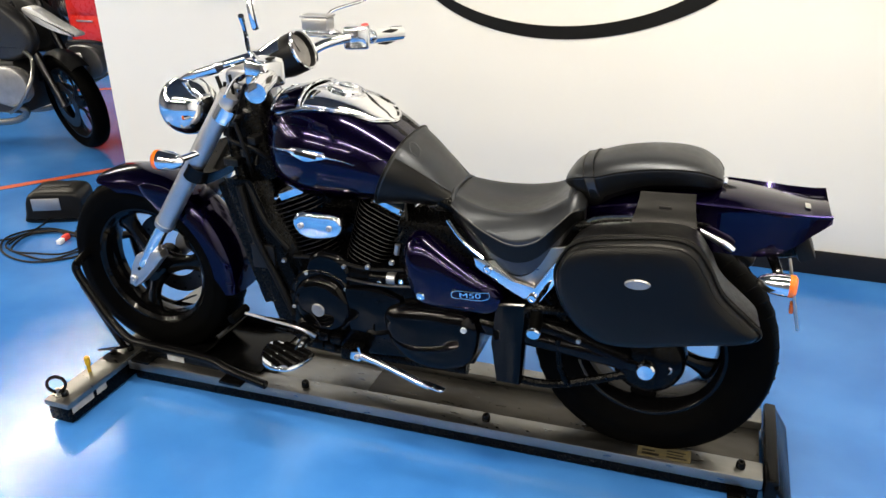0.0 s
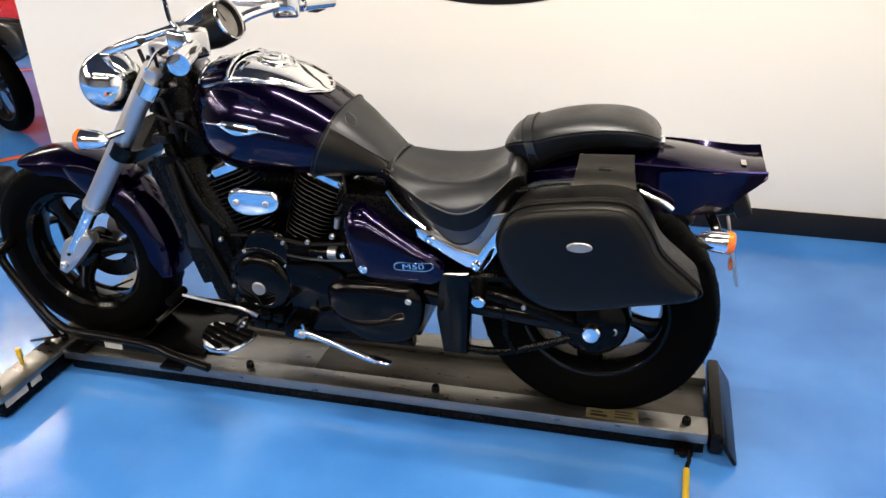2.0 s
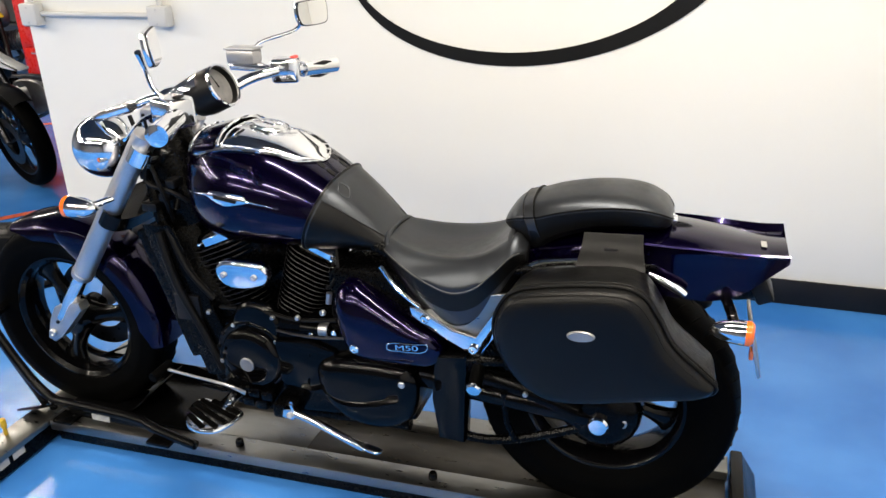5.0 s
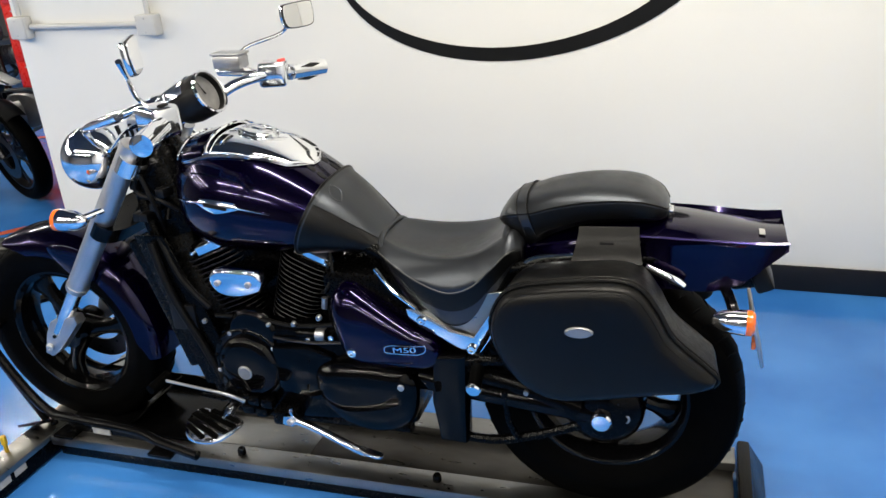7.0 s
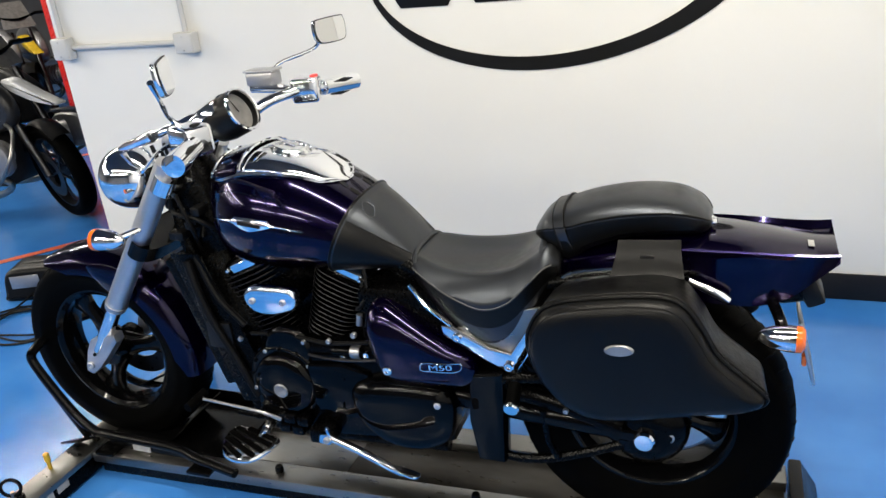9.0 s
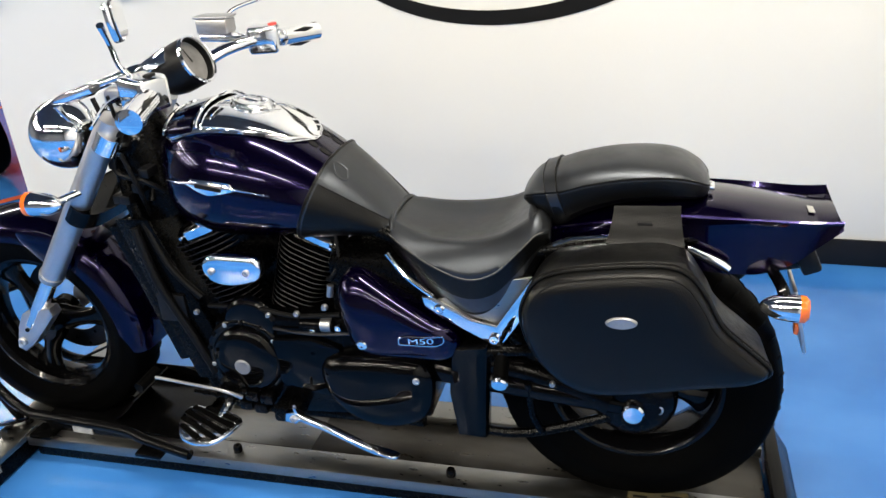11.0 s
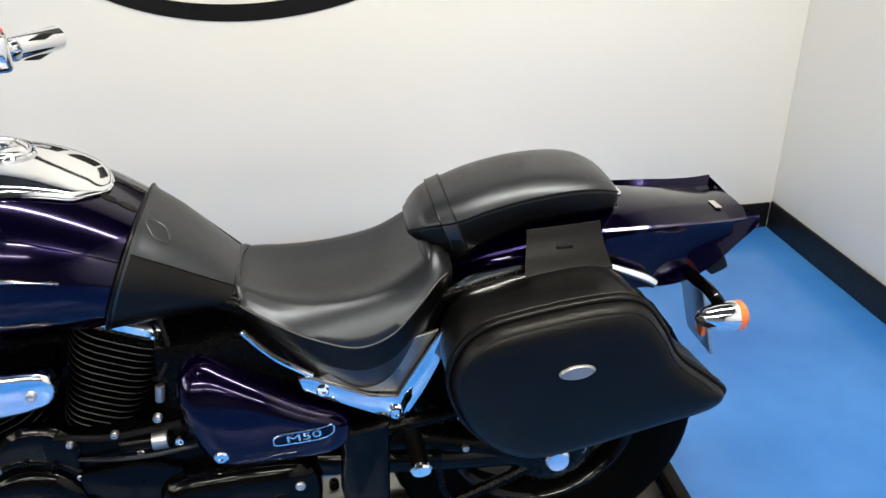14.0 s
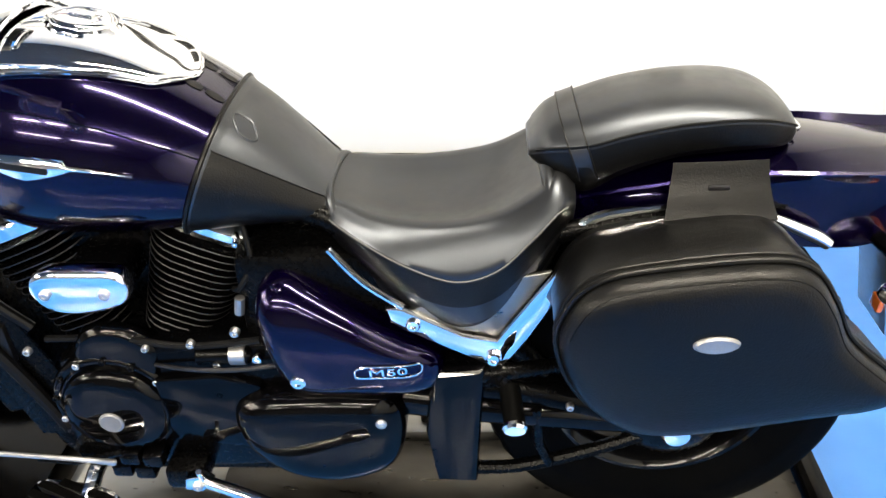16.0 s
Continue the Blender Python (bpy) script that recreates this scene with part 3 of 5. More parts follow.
for s in (-1, 1):
    signal("front_signal", (0.275, s * 0.205, 0.842), (-1, s * 0.05, 0), 0.95)
    part("signal_stem", tube([(0.30, s * 0.19, 0.842), (0.335, s * 0.13, 0.85)], 0.009, 10), CHROME, bike)
    signal("rear_signal", (1.925, s * 0.20, 0.71), (1, s * 0.05, 0), 0.86)
    part("signal_stem", tube([(1.925, s * 0.195, 0.725), (1.915, s * 0.16, 0.742), (1.90, s * 0.08, 0.745)], 0.0115, 10, 10), GLOSS, bike)
# handlebar
bar = [(0.74, -0.425, 1.122), (0.69, -0.29, 1.130), (0.645, -0.23, 1.132), (0.585, -0.185, 1.115), (0.52, -0.13, 1.075), (0.46, -0.08, 1.062), (0.45, 0, 1.062)]
bar = bar + [(x, -y, z) for x, y, z in bar[-2::-1]]
hb = part("handlebar", tube(bar, 0.0155, 16, 60), CHROME, bike, "wide chrome handlebar")
for s in (-1, 1):
    g = part("grip", tube([(0.742, s * 0.432, 1.121), (0.741, s * 0.430, 1.121), (0.70, s * 0.305, 1.128)], [0.018, 0.0245, 0.0225], 20), CHROME, hb, "chrome handlebar grip with dark inlays")
    for k in range(3):
        a = 2.1 * k + 0.6
        o = Vector((0.0235 * math.cos(a) * 0.95, 0, 0.0235 * math.sin(a)))
        part("grip_inlay", tube([Vector((0.733, s * 0.405, 1.122)) + o, Vector((0.72, s * 0.365, 1.124)) + o, Vector((0.708, s * 0.325, 1.126)) + o], [0.001, 0.0075, 0.001], 8), DARKPL, g)
    part("switch_housing", block(-0.040, 0.040, -0.036, 0.036, -0.036, 0.034, 0.012, None, 3), CHROME, hb).matrix_basis = pose(0.668, s * 0.268, 1.133, 0, 0, s * 18)
    part("switch", block(0.685, 0.70, s * 0.275 - 0.013, s * 0.275 + 0.013, 1.160, 1.172, 0.003), REDPL if s > 0 else DARKPL, hb, "red kill switch" if s > 0 else "")
    part("riser", lathe([(-0.03, 0.026), (0.0, 0.024), (0.02, 0.022), (0.032, 0.024)], (0.430, s * 0.06, 1.022), (0.2, 0, 1), 20), CHROME, bike, "chrome handlebar riser")
    part("lever", tube([(0.62, s * 0.235, 1.125), (0.60, s * 0.30, 1.115), (0.65, s * 0.42, 1.105)], [0.010, 0.007, 0.005], 8, 14, None, 0.6), CHROME, hb, "chrome hand lever")
    # mirrors
    base = Vector((0.655, -0.255, 1.15)) if s < 0 else Vector((0.57, 0.245, 1.16))
    head = Vector((0.728, -0.40, 1.295)) if s < 0 else Vector((0.688, 0.40, 1.275))
    mr = part("mirror", tube([base, base + Vector((0.0, s * 0.05, 0.04)), head + Vector((-0.035, -s * 0.03, -0.045)), head + Vector((-0.022, 0, -0.008))], [0.008, 0.0055, 0.0055, 0.007], 10, 16), CHROME, bike, "chrome rear-view mirror")
    turn = pose(*head, 0, 0, 71 if s > 0 else 119) @ pose(0, 0, 0, -6, 0, 0)
    rect = [(-0.03, 0), (-0.055, 0.008), (-0.064, 0.035), (-0.06, 0.064), (-0.045, 0.072), (0.045, 0.074), (0.06, 0.066), (0.062, 0.036), (0.055, 0.008), (0.03, 0)]
    shape = [(y, z - 0.036) for y, z in rect]
    bm = moved(plate(shape, -0.016, -0.003, 0.005, 40), turn)
    part("mirror_shell", bm, CHROME, mr)
    bm = moved(plate([(y * 0.92, z * 0.9) for y, z in shape], -0.0185, -0.0168, 0.0004, 40), turn)
    part("mirror_glass", bm, MIRROR, mr, "mirror glass", 8)
    part("mirror_rim", moved(plate([(y * 0.98, z * 0.97) for y, z in shape], -0.0166, -0.012, 0.001, 40), turn), TRIM, mr, "black rim round the glass")
part("brake_reservoir", block(0.503, 0.592, 0.218, 0.272, 1.152, 1.19, 0.006), SATIN, bike, "silver brake fluid reservoir")
part("master_cylinder", tube([(0.500, 0.245, 1.143), (0.503, 0.245, 1.143), (0.60, 0.247, 1.140), (0.645, 0.236, 1.134)], [0.009, 0.014, 0.014, 0.012], 16), CHROME, bike, "chrome brake master cylinder")
part("reservoir_lid", block(0.500, 0.595, 0.215, 0.275, 1.1905, 1.197, 0.002), SATIN, bike)
clamp_ring = [(0.455 + 0.036 * math.copysign(abs(math.cos(a)) ** 0.7, math.cos(a)), 1.062 + 0.032 * math.copysign(abs(math.sin(a)) ** 0.7, math.sin(a))) for a in np.linspace(0, 2 * math.pi, 32, endpoint=False)]
clamp_body = part("bar_clamp", plate(clamp_ring, -0.088, 0.088, 0.010, 0, None, 3), SATIN, bike, "rounded silver handlebar clamp")
for x in (0.432, 0.478):
    for s in (-1, 1):
        bolt(clamp_body, (x, s * 0.06, 1.090), 0.007, 0.006, CHROME, (0, 0, 1))
# instrument pod
ax = Vector((0.86, 0, 0.40)).normalized()
c = Vector((0.60, 0, 1.125))
sp = part("speedometer", lathe([(-0.075, 0.035), (-0.06, 0.05), (-0.03, 0.057), (0.03, 0.058), (0.034, 0.056), (0.030, 0.053), (0.014, 0.052)], c, ax, 40), DARKPL, bike, "round speedometer in a black housing")
part("bezel", lathe([(0.030, 0.0585), (0.036, 0.0590), (0.039, 0.056), (0.037, 0.0525), (0.031, 0.053)], c, ax, 40, True), CHROME, sp, "chrome bezel ring")
part("dial", lathe([(0.012, 0.0515), (0.016, 0.05), (0.016, 0.0005)], c, ax, 40), DIAL, sp, "pale dial face")
part("needle", tube([c + ax * 0.019, c + ax * 0.019 + Vector((-0.012, -0.012, 0.03))], [0.002, 0.0008], 6), DARKPL, sp)
g = []
for i in range(9):
    f = i / 8
    row = []
    for q in np.linspace(-1.15, 1.15, 13):
        rr = 0.0615 - 0.006 * f * f
        side = Vector((0, 1, 0))
        v = ax.cross(side)
        v = v if v.z > 0 else -v
        row.append(c + ax * (-0.006 - 0.105 * f) + (side * math.sin(q) + v * math.cos(q)) * rr)
    g.append(row)
part("pod_cover", sheet(g, 0.003), CHROME, sp, "chrome instrument cowl")
part("pod_neck", tube([(0.47, 0, 1.08), (0.53, 0, 1.10), (0.56, 0, 1.11)], [0.05, 0.045, 0.035], 16), CHROME, bike)
part("steering_head", lathe([(-0.07, 0.034), (0.06, 0.034), (0.08, 0.03)], (0.42, 0, 0.96), up, 24), GLOSS, bike)
part("loom_cover", tube([(0.415, 0, 1.03), (0.44, 0, 0.93), (0.475, 0, 0.82), (0.49, 0, 0.76)], [0.06, 0.085, 0.09, 0.08], 20, 16), FRAME, bike, "black wiring cover at the steering head")
# cables and hoses round the steering head
random.seed(7)
for k in range(14):
    s = -1 if k % 2 else 1
    a = (0.45 + random.uniform(-0.05, 0.06), s * random.uniform(0.05, 0.13), 1.07 + random.uniform(-0.03, 0.02))
    b = (0.40 + random.uniform(-0.04, 0.06), s * random.uniform(0.06, 0.13), 0.95 + random.uniform(-0.05, 0.05))
    d = (0.46 + random.uniform(-0.04, 0.08), s * random.uniform(0.03, 0.10), 0.82 + random.uniform(-0.05, 0.03))
    part("cable", tube([a, b, ((b[0] + d[0]) / 2 + 0.02, b[1], (b[2] + d[2]) / 2), d], random.uniform(0.004, 0.008), 8, 18), CABLE, bike)
for k in range(10):
    x, z = 0.40 + random.uniform(0, 0.10), 0.80 + random.uniform(0, 0.2)
    part("connector", block(x - 0.014, x + 0.014, -0.105 - random.uniform(0, 0.02), -0.07, z - 0.012, z + 0.012, 0.004), DARKPL, bike)

# frame
for s in (-1, 1):
    part("down_tube", tube([(0.40, s * 0.05, 0.93), (0.435, s * 0.085, 0.78), (0.55, s * 0.10, 0.36), (0.59, s * 0.10, 0.27), (0.68, s * 0.10, 0.24), (1.15, s * 0.11, 0.26)], 0.019, 14, 40), FRAME, bike, "satin black frame tube")
    part("top_tube", tube([(0.42, s * 0.03, 0.95), (0.75, s * 0.05, 0.84), (1.10, s * 0.09, 0.76), (1.30, s * 0.12, 0.60)], 0.02, 12, 24), FRAME, bike)
    part("swing_arm", tube([(1.20, s * 0.13, 0.44), (1.40, s * 0.14, 0.42), (1.655, s * 0.125, 0.39)], [0.034, 0.028, 0.03], 14, 16), GLOSS, bike)
    part("seat_stay", tube([(1.22, s * 0.12, 0.68), (1.45, s * 0.12, 0.76), (1.80, s * 0.09, 0.80)], 0.016, 12, 16), FRAME, bike)
    part("shock", tube([(1.33, s * 0.10, 0.60), (1.43, s * 0.105, 0.47)], 0.022, 14), FRAME, bike)
radiator = part("radiator", moved(block(-0.03, 0.03, -0.125, 0.125, -0.2, 0.2, 0.008), pose(0.457, 0, 0.57, 0, -17, 0)), FRAME, bike, "black radiator between the frame tubes")
for k in range(12):
    part("radiator_fin", moved(block(-0.034, -0.031, -0.11, 0.11, -0.002, 0.002, 0), pose(0.457, 0, 0.57, 0, -17, 0) @ pose(0, 0, -0.17 + 0.031 * k)), DARKPL, radiator)
part("engine_guard_plate", plate([(0.398, 0.775), (0.49, 0.78), (0.625, 0.44), (0.64, 0.33), (0.535, 0.325)], -0.128, -0.122, 0.003), FRAME, bike)

part("hose", tube([(0.455, -0.135, 0.76), (0.49, -0.142, 0.62), (0.555, -0.14, 0.47), (0.60, -0.14, 0.36)], 0.012, 10, 20), CABLE, bike, "black coolant hose")
part("hose", tube([(0.475, -0.12, 0.77), (0.53, -0.135, 0.66), (0.60, -0.135, 0.58)], 0.009, 10, 16), CABLE, bike)
part("regulator", block(0.47, 0.55, -0.138, -0.12, 0.50, 0.58, 0.006), DARKPL, bike)

# ---- tank ----
SECT = np.array([
    (0.496, 0.945, 0.545, 0.850, 0.03), (0.530, 0.985, 0.550, 0.795, 0.090), (0.60, 1.014, 0.58, 0.748, 0.146), (0.69, 1.029, 0.65, 0.728, 0.176),
    (0.80, 1.010, 0.74, 0.726, 0.184), (0.89, 0.968, 0.82, 0.730, 0.172), (0.98, 0.908, 0.90, 0.738, 0.148), (1.035, 0.858, 0.980, 0.745, 0.122),
    (1.090, 0.796, 1.09, 0.750, 0.090)])
ROWS_T = spline(SECT, 161)


def tank(s, a, lift=0.0):
    """A point of the tank's skin: s 0..1 from front to rear, a from the ridge round to the belly (left side positive)."""
    def p(s, a):
        u = min(max(s, 0), 1) * 160
        i = min(int(u), 159)
        xt, zt, xb, zb, w = ROWS_T[i] * (1 - (u - i)) + ROWS_T[i + 1] * (u - i)
        f = ((1 - math.cos(a)) / 2) ** 1.12
        y = -w * math.copysign(abs(math.sin(a)) ** 0.82, math.sin(a)) * (1 + 0.10 * math.sin(2 * abs(a) - math.pi) * 0.5)
        return Vector((xt + (xb - xt) * f, y, zt + (zb - zt) * f))
    q = p(s, a)
    if lift:
        n = (p(s + 0.004, a) - p(s - 0.004, a)).cross(p(s, a + 0.02) - p(s, a - 0.02))
        n.normalize()
        if n.dot(q - (p(s, 0) + p(s, math.pi)) / 2) < 0:
            n = -n
        q = q + n * lift
    return q


BIB = 0.712
tk = part("fuel_tank", loft([[tank(s, a) for a in np.linspace(-math.pi, math.pi, 64, endpoint=False)] for s in np.linspace(0, 0.8, 70)]), PURPLE, bike, "deep purple metallic fuel tank", 40)
bib = part("tank_bib", loft([[tank(s, a, 0.006 + (0.002 if s < BIB + 0.008 else 0)) for a in np.linspace(-math.pi, math.pi, 64, endpoint=False)] for s in np.linspace(BIB, 1.0, 40)]), VINYL, bike, "black leather tank bib with stitched hem")
part("hem", tube([tank(BIB, a, 0.0075) for a in np.linspace(-2.6, 2.6, 60)], 0.0035, 6), LEATHER, bib)
for k in (-1, 1):
    part("stitching", tube([tank(s, k * (0.95 + 0.25 * (s - BIB)), 0.0078) for s in np.linspace(BIB + 0.01, 0.99, 30)], 0.0011, 5), LEATHER, bib)
part("embossed_mark", tube([tank(BIB + 0.050 + (0.030 + 0.006 * math.sin(2 * q)) * math.cos(q), 0.44 + 0.15 * math.sin(q) + 0.05 * math.cos(q), 0.0055) for q in np.linspace(0, 2 * math.pi, 40)], 0.0022, 6), VINYL, bib, "embossed oval mark")
# overlay on the bib sides: less sheen than the top, shade put into the finish
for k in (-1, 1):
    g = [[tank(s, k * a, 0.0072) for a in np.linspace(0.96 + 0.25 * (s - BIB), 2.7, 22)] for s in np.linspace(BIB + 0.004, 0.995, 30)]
    part("bib_side", sheet(g), LEATHER, bib, "black side of the bib, its shade put into a darker finish")
# console on the ridge: a chrome teardrop with a dark gauge panel in front and the filler cap behind it
def console_half(f):
    return (0.88 - 0.52 * f ** 1.5) * min(1.0, math.sqrt(min(1.0, f * 7 + 0.04)), math.sqrt(min(1.0, (1 - f) * 9 + 0.02)))


def console_at(f, q, lift):
    return tank(0.165 + 0.485 * f, q * console_half(f), lift)


g = []
for f in np.linspace(0, 1, 61):
    row = []
    for q in np.linspace(-1, 1, 33):
        edge = min(1.0, (1 - abs(q)) * 7, f * 14, (1 - f) * 14)
        row.append(console_at(f, q, 0.001 + 0.010 * math.sqrt(max(edge, 0)) + 0.003 * (1 - q * q)))
    g.append(row)
con = part("tank_console", sheet(g, 0.004), CHROME, bike, "chrome teardrop console on the fuel tank", 50)
cc, nn = tank(0.445, 0.0, 0.015), (tank(0.445, 0, 0.05) - tank(0.445, 0, 0.01)).normalized()
cap = part("fuel_cap", lathe(spline([(-0.006, 0.046), (0.002, 0.0455), (0.007, 0.042), (0.009, 0.036), (0.010, 0.02), (0.010, 0.001)], 20), cc, nn, 44), CHROME, con, "chrome fuel cap")
part("cap_ring", lathe([(0.000, 0.047), (0.003, 0.050), (0.000, 0.053), (-0.004, 0.050)], cc, nn, 44, True), CHROME, con)
part("cap_flap", moved(block(-0.016, 0.016, -0.010, 0.010, 0, 0.004, 0.0015), Matrix.Translation(cc + nn * 0.0098) @ Vector((0, 0, 1)).rotation_difference(nn).to_matrix().to_4x4()), CHROME, con)
g = []
for f in np.linspace(0.0, 0.36, 19):
    g.append([console_at(f, q * 0.97, 0.0075 + 0.010 * math.sqrt(max(min(1.0, (1 - abs(q)) * 7, f * 14), 0)) + 0.003 * (1 - q * q)) for q in np.linspace(-1, 1, 29)])
panel = part("warning_panel", sheet(g, 0.0015), PURPLE, con, "dark gloss front of the console")
for a0, a1 in ((0.10, 0.14), (0.36, 0.40)):
    rim = [console_at(a0 + (a1 - a0) * abs(q), q * 0.95, 0.010 + 0.010 * math.sqrt(min(1.0, (1 - abs(q) * 0.95) * 7)) + 0.002 * (1 - q * q)) for q in np.linspace(-1, 1, 31)]
    part("panel_rim", tube(rim, 0.004, 8), CHROME, con, "chrome arc across the console")
edge = [console_at(f, 1.0, 0.004) for f in np.linspace(0.0, 1, 40)] + [console_at(f, -1.0, 0.004) for f in np.linspace(1, 0.0, 40)]
part("console_edge", tube(edge, 0.0022, 8), CHROME, con)
for a in (-0.15, 0.15):
    for s0, s1 in ((0.640, 0.668), (0.674, 0.706)):
        g = [[tank(s, a * (1 + 2 * (s - 0.6)) + 0.045 * q * math.sin(math.pi * (0.08 + 0.84 * (s - s0) / (s1 - s0))) ** 0.5, 0.0012) for q in np.linspace(-1, 1, 5)] for s in np.linspace(s0, s1, 10)]
        part("vent_slot", sheet(g, 0.001), DARKPL, tk, "dark vent slot")
part("tank_seam", tube([tank(s, 1.02 + 0.12 * (s - 0.1), 0.0005) for s in np.linspace(0.06, BIB, 50)], 0.0012, 5), GLOSS, tk)
part("tank_seam", tube([tank(s, -1.02 - 0.12 * (s - 0.1), 0.0005) for s in np.linspace(0.06, BIB, 50)], 0.0012, 5), GLOSS, tk)
for k in (-1, 1):
    # winged badge: a long spear with a shield in its middle
    def wing(u, q):
        spear = 0.0040 * max(0.0, 1 - abs(u) ** 1.6)
        return q * (spear + (0.015 * max(0.0, 1 - abs(u / 0.42) ** 1.3) if q > 0 else 0.006 * (abs(u) < 0.34)))
    g = []
    for u in np.linspace(-1, 1, 61):
        row = []
        for q in np.linspace(-1, 1, 9):
            s = 0.425 + 0.185 * u
            row.append(tank(s, k * (1.50 - 0.05 * u + wing(u, q) / 0.135), 0.0025 + 0.0035 * (1 - q * q)))
        g.append(row)
    part("tank_badge", sheet(g, 0.0015), CHROME, tk, "chrome winged tank badge")
    g = [[tank(0.425 + 0.04 * u, k * (1.525 + 0.028 * q), 0.0070) for q in np.linspace(-1, 1, 3)] for u in np.linspace(-1, 1, 7)]
    part("badge_bar", sheet(g, 0.001), DARKPL, tk)

# ---- seats ----
# x, middle height, half width, rim height, seam height, skirt foot
SEAT = [(1.080, 0.790, 0.075, 0.792, 0.770, 0.750), (1.105, 0.784, 0.112, 0.788, 0.768, 0.728), (1.16, 0.762, 0.146, 0.774, 0.748, 0.678),
        (1.22, 0.752, 0.166, 0.768, 0.724, 0.610), (1.29, 0.757, 0.176, 0.772, 0.706, 0.584), (1.35, 0.775, 0.174, 0.787, 0.724, 0.602),
        (1.40, 0.812, 0.164, 0.816, 0.772, 0.662), (1.435, 0.842, 0.148, 0.842, 0.806, 0.722), (1.462, 0.838, 0.118, 0.826, 0.806, 0.770)]
rows = spline(SEAT, 60)


def seat_ring(x, mid, w, rim, seam, foot):
    half = [(0.0, mid), (0.26 * w, mid + 0.0005), (0.46 * w, mid * 0.62 + rim * 0.38), (0.60 * w, rim - 0.001), (0.68 * w, rim + 0.0005), (0.75 * w, rim - 0.003), (0.82 * w, rim * 0.80 + seam * 0.20 - 0.003), (0.895 * w, rim * 0.53 + seam * 0.47),
            (0.955 * w, rim * 0.24 + seam * 0.76), (0.992 * w, seam + 0.003), (0.985 * w, seam), (0.992 * w, seam - 0.004), (0.955 * w, seam * 0.5 + foot * 0.5), (0.87 * w, foot), (0.65 * w, foot + 0.01)]
    return [(x, -y, z) for y, z in half] + [(x, y, z) for y, z in half[::-1][:-1]]


seat = part("rider_seat", loft([seat_ring(*r) for r in rows]), VINYL, bike, "black vinyl rider saddle with stitched seam", 60)
for s in (-1, 1):
    part("seam", tube([(r[0], s * r[2] * 0.992, r[4]) for r in rows[4:56]], 0.0013, 6), STITCH, seat, "pale stitched seam")
# darker skin over the saddle sides, painting in their shade below the seam
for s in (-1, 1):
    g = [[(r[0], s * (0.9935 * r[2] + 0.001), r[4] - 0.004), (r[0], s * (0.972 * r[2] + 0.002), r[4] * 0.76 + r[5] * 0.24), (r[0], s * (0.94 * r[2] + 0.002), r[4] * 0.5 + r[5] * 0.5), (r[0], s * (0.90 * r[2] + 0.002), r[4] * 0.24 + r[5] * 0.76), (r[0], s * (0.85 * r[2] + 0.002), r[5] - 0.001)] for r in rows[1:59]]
    part("seat_skirt", sheet(g), LEATHER, seat, "black side below the seam, its shade put into a darker finish")
part("rear_roll", tube([(1.420 + 0.010 * abs(q) ** 3, 0.138 * q, 0.840 - 0.010 * q * q - 0.035 * q ** 6) for q in np.linspace(-1, 1, 32)], 0.0105, 12), VINYL, seat, "padded roll at the back of the saddle")
part("nose_roll", tube([(1.090 + 0.02 * abs(q) ** 3, 0.105 * q, 0.794 - 0.006 * q * q - 0.03 * q ** 6) for q in np.linspace(-1, 1, 24)], 0.008, 10), VINYL, seat)
# pillion pad
# x, crown, half width, seam, foot
PILL = [(1.396, 0.864, 0.050, 0.855, 0.845), (1.424, 0.900, 0.080, 0.872, 0.832), (1.475, 0.919, 0.099, 0.885, 0.806), (1.53, 0.936, 0.102, 0.903, 0.836), (1.60, 0.948, 0.102, 0.918, 0.862),
        (1.67, 0.949, 0.101, 0.925, 0.872), (1.72, 0.941, 0.094, 0.922, 0.874), (1.754, 0.924, 0.078, 0.911, 0.872), (1.772, 0.906, 0.055, 0.898, 0.873), (1.780, 0.890, 0.028, 0.887, 0.877)]
rows = spline(PILL, 56)


def pill_ring(x, top, w, seam, foot):
    d = top - seam
    half = [(0, top), (0.30 * w, top - 0.04 * d), (0.52 * w, top - 0.14 * d), (0.70 * w, top - 0.32 * d), (0.84 * w, top - 0.56 * d), (0.94 * w, top - 0.82 * d), (0.985 * w, seam), (0.972 * w, seam - 0.003), (0.99 * w, seam - 0.006),
            (1.0 * w, seam * 0.6 + foot * 0.4), (0.95 * w, seam * 0.25 + foot * 0.75), (0.80 * w, foot), (0.5 * w, foot - 0.002)]
    return [(x, -y, z) for y, z in half] + [(x, y, z) for y, z in half[::-1][:-1]]


pill = part("pillion_seat", loft([pill_ring(*r) for r in rows]), VINYL, bike, "black vinyl pillion pad", 60)
for s in (-1, 1):
    part("seam", tube([(r[0], s * r[2] * 0.985, r[3]) for r in rows[3:53]], 0.0024, 6), LEATHER, pill)
# the pad's shaded flanks, given as a duller, darker overlay
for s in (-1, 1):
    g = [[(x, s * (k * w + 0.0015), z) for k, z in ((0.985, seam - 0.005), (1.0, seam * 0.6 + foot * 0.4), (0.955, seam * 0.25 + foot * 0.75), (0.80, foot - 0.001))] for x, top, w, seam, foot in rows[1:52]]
    part("pad_side", sheet(g), LEATHER, pill, "black side below the seam, its shade put into a darker finish")
# the strap leans forward as it climbs and lies on the pad
cols = list(zip(*rows))


def pill_at(x):
    return pill_ring(x, *[float(np.interp(x, cols[0], c)) for c in cols[1:]])


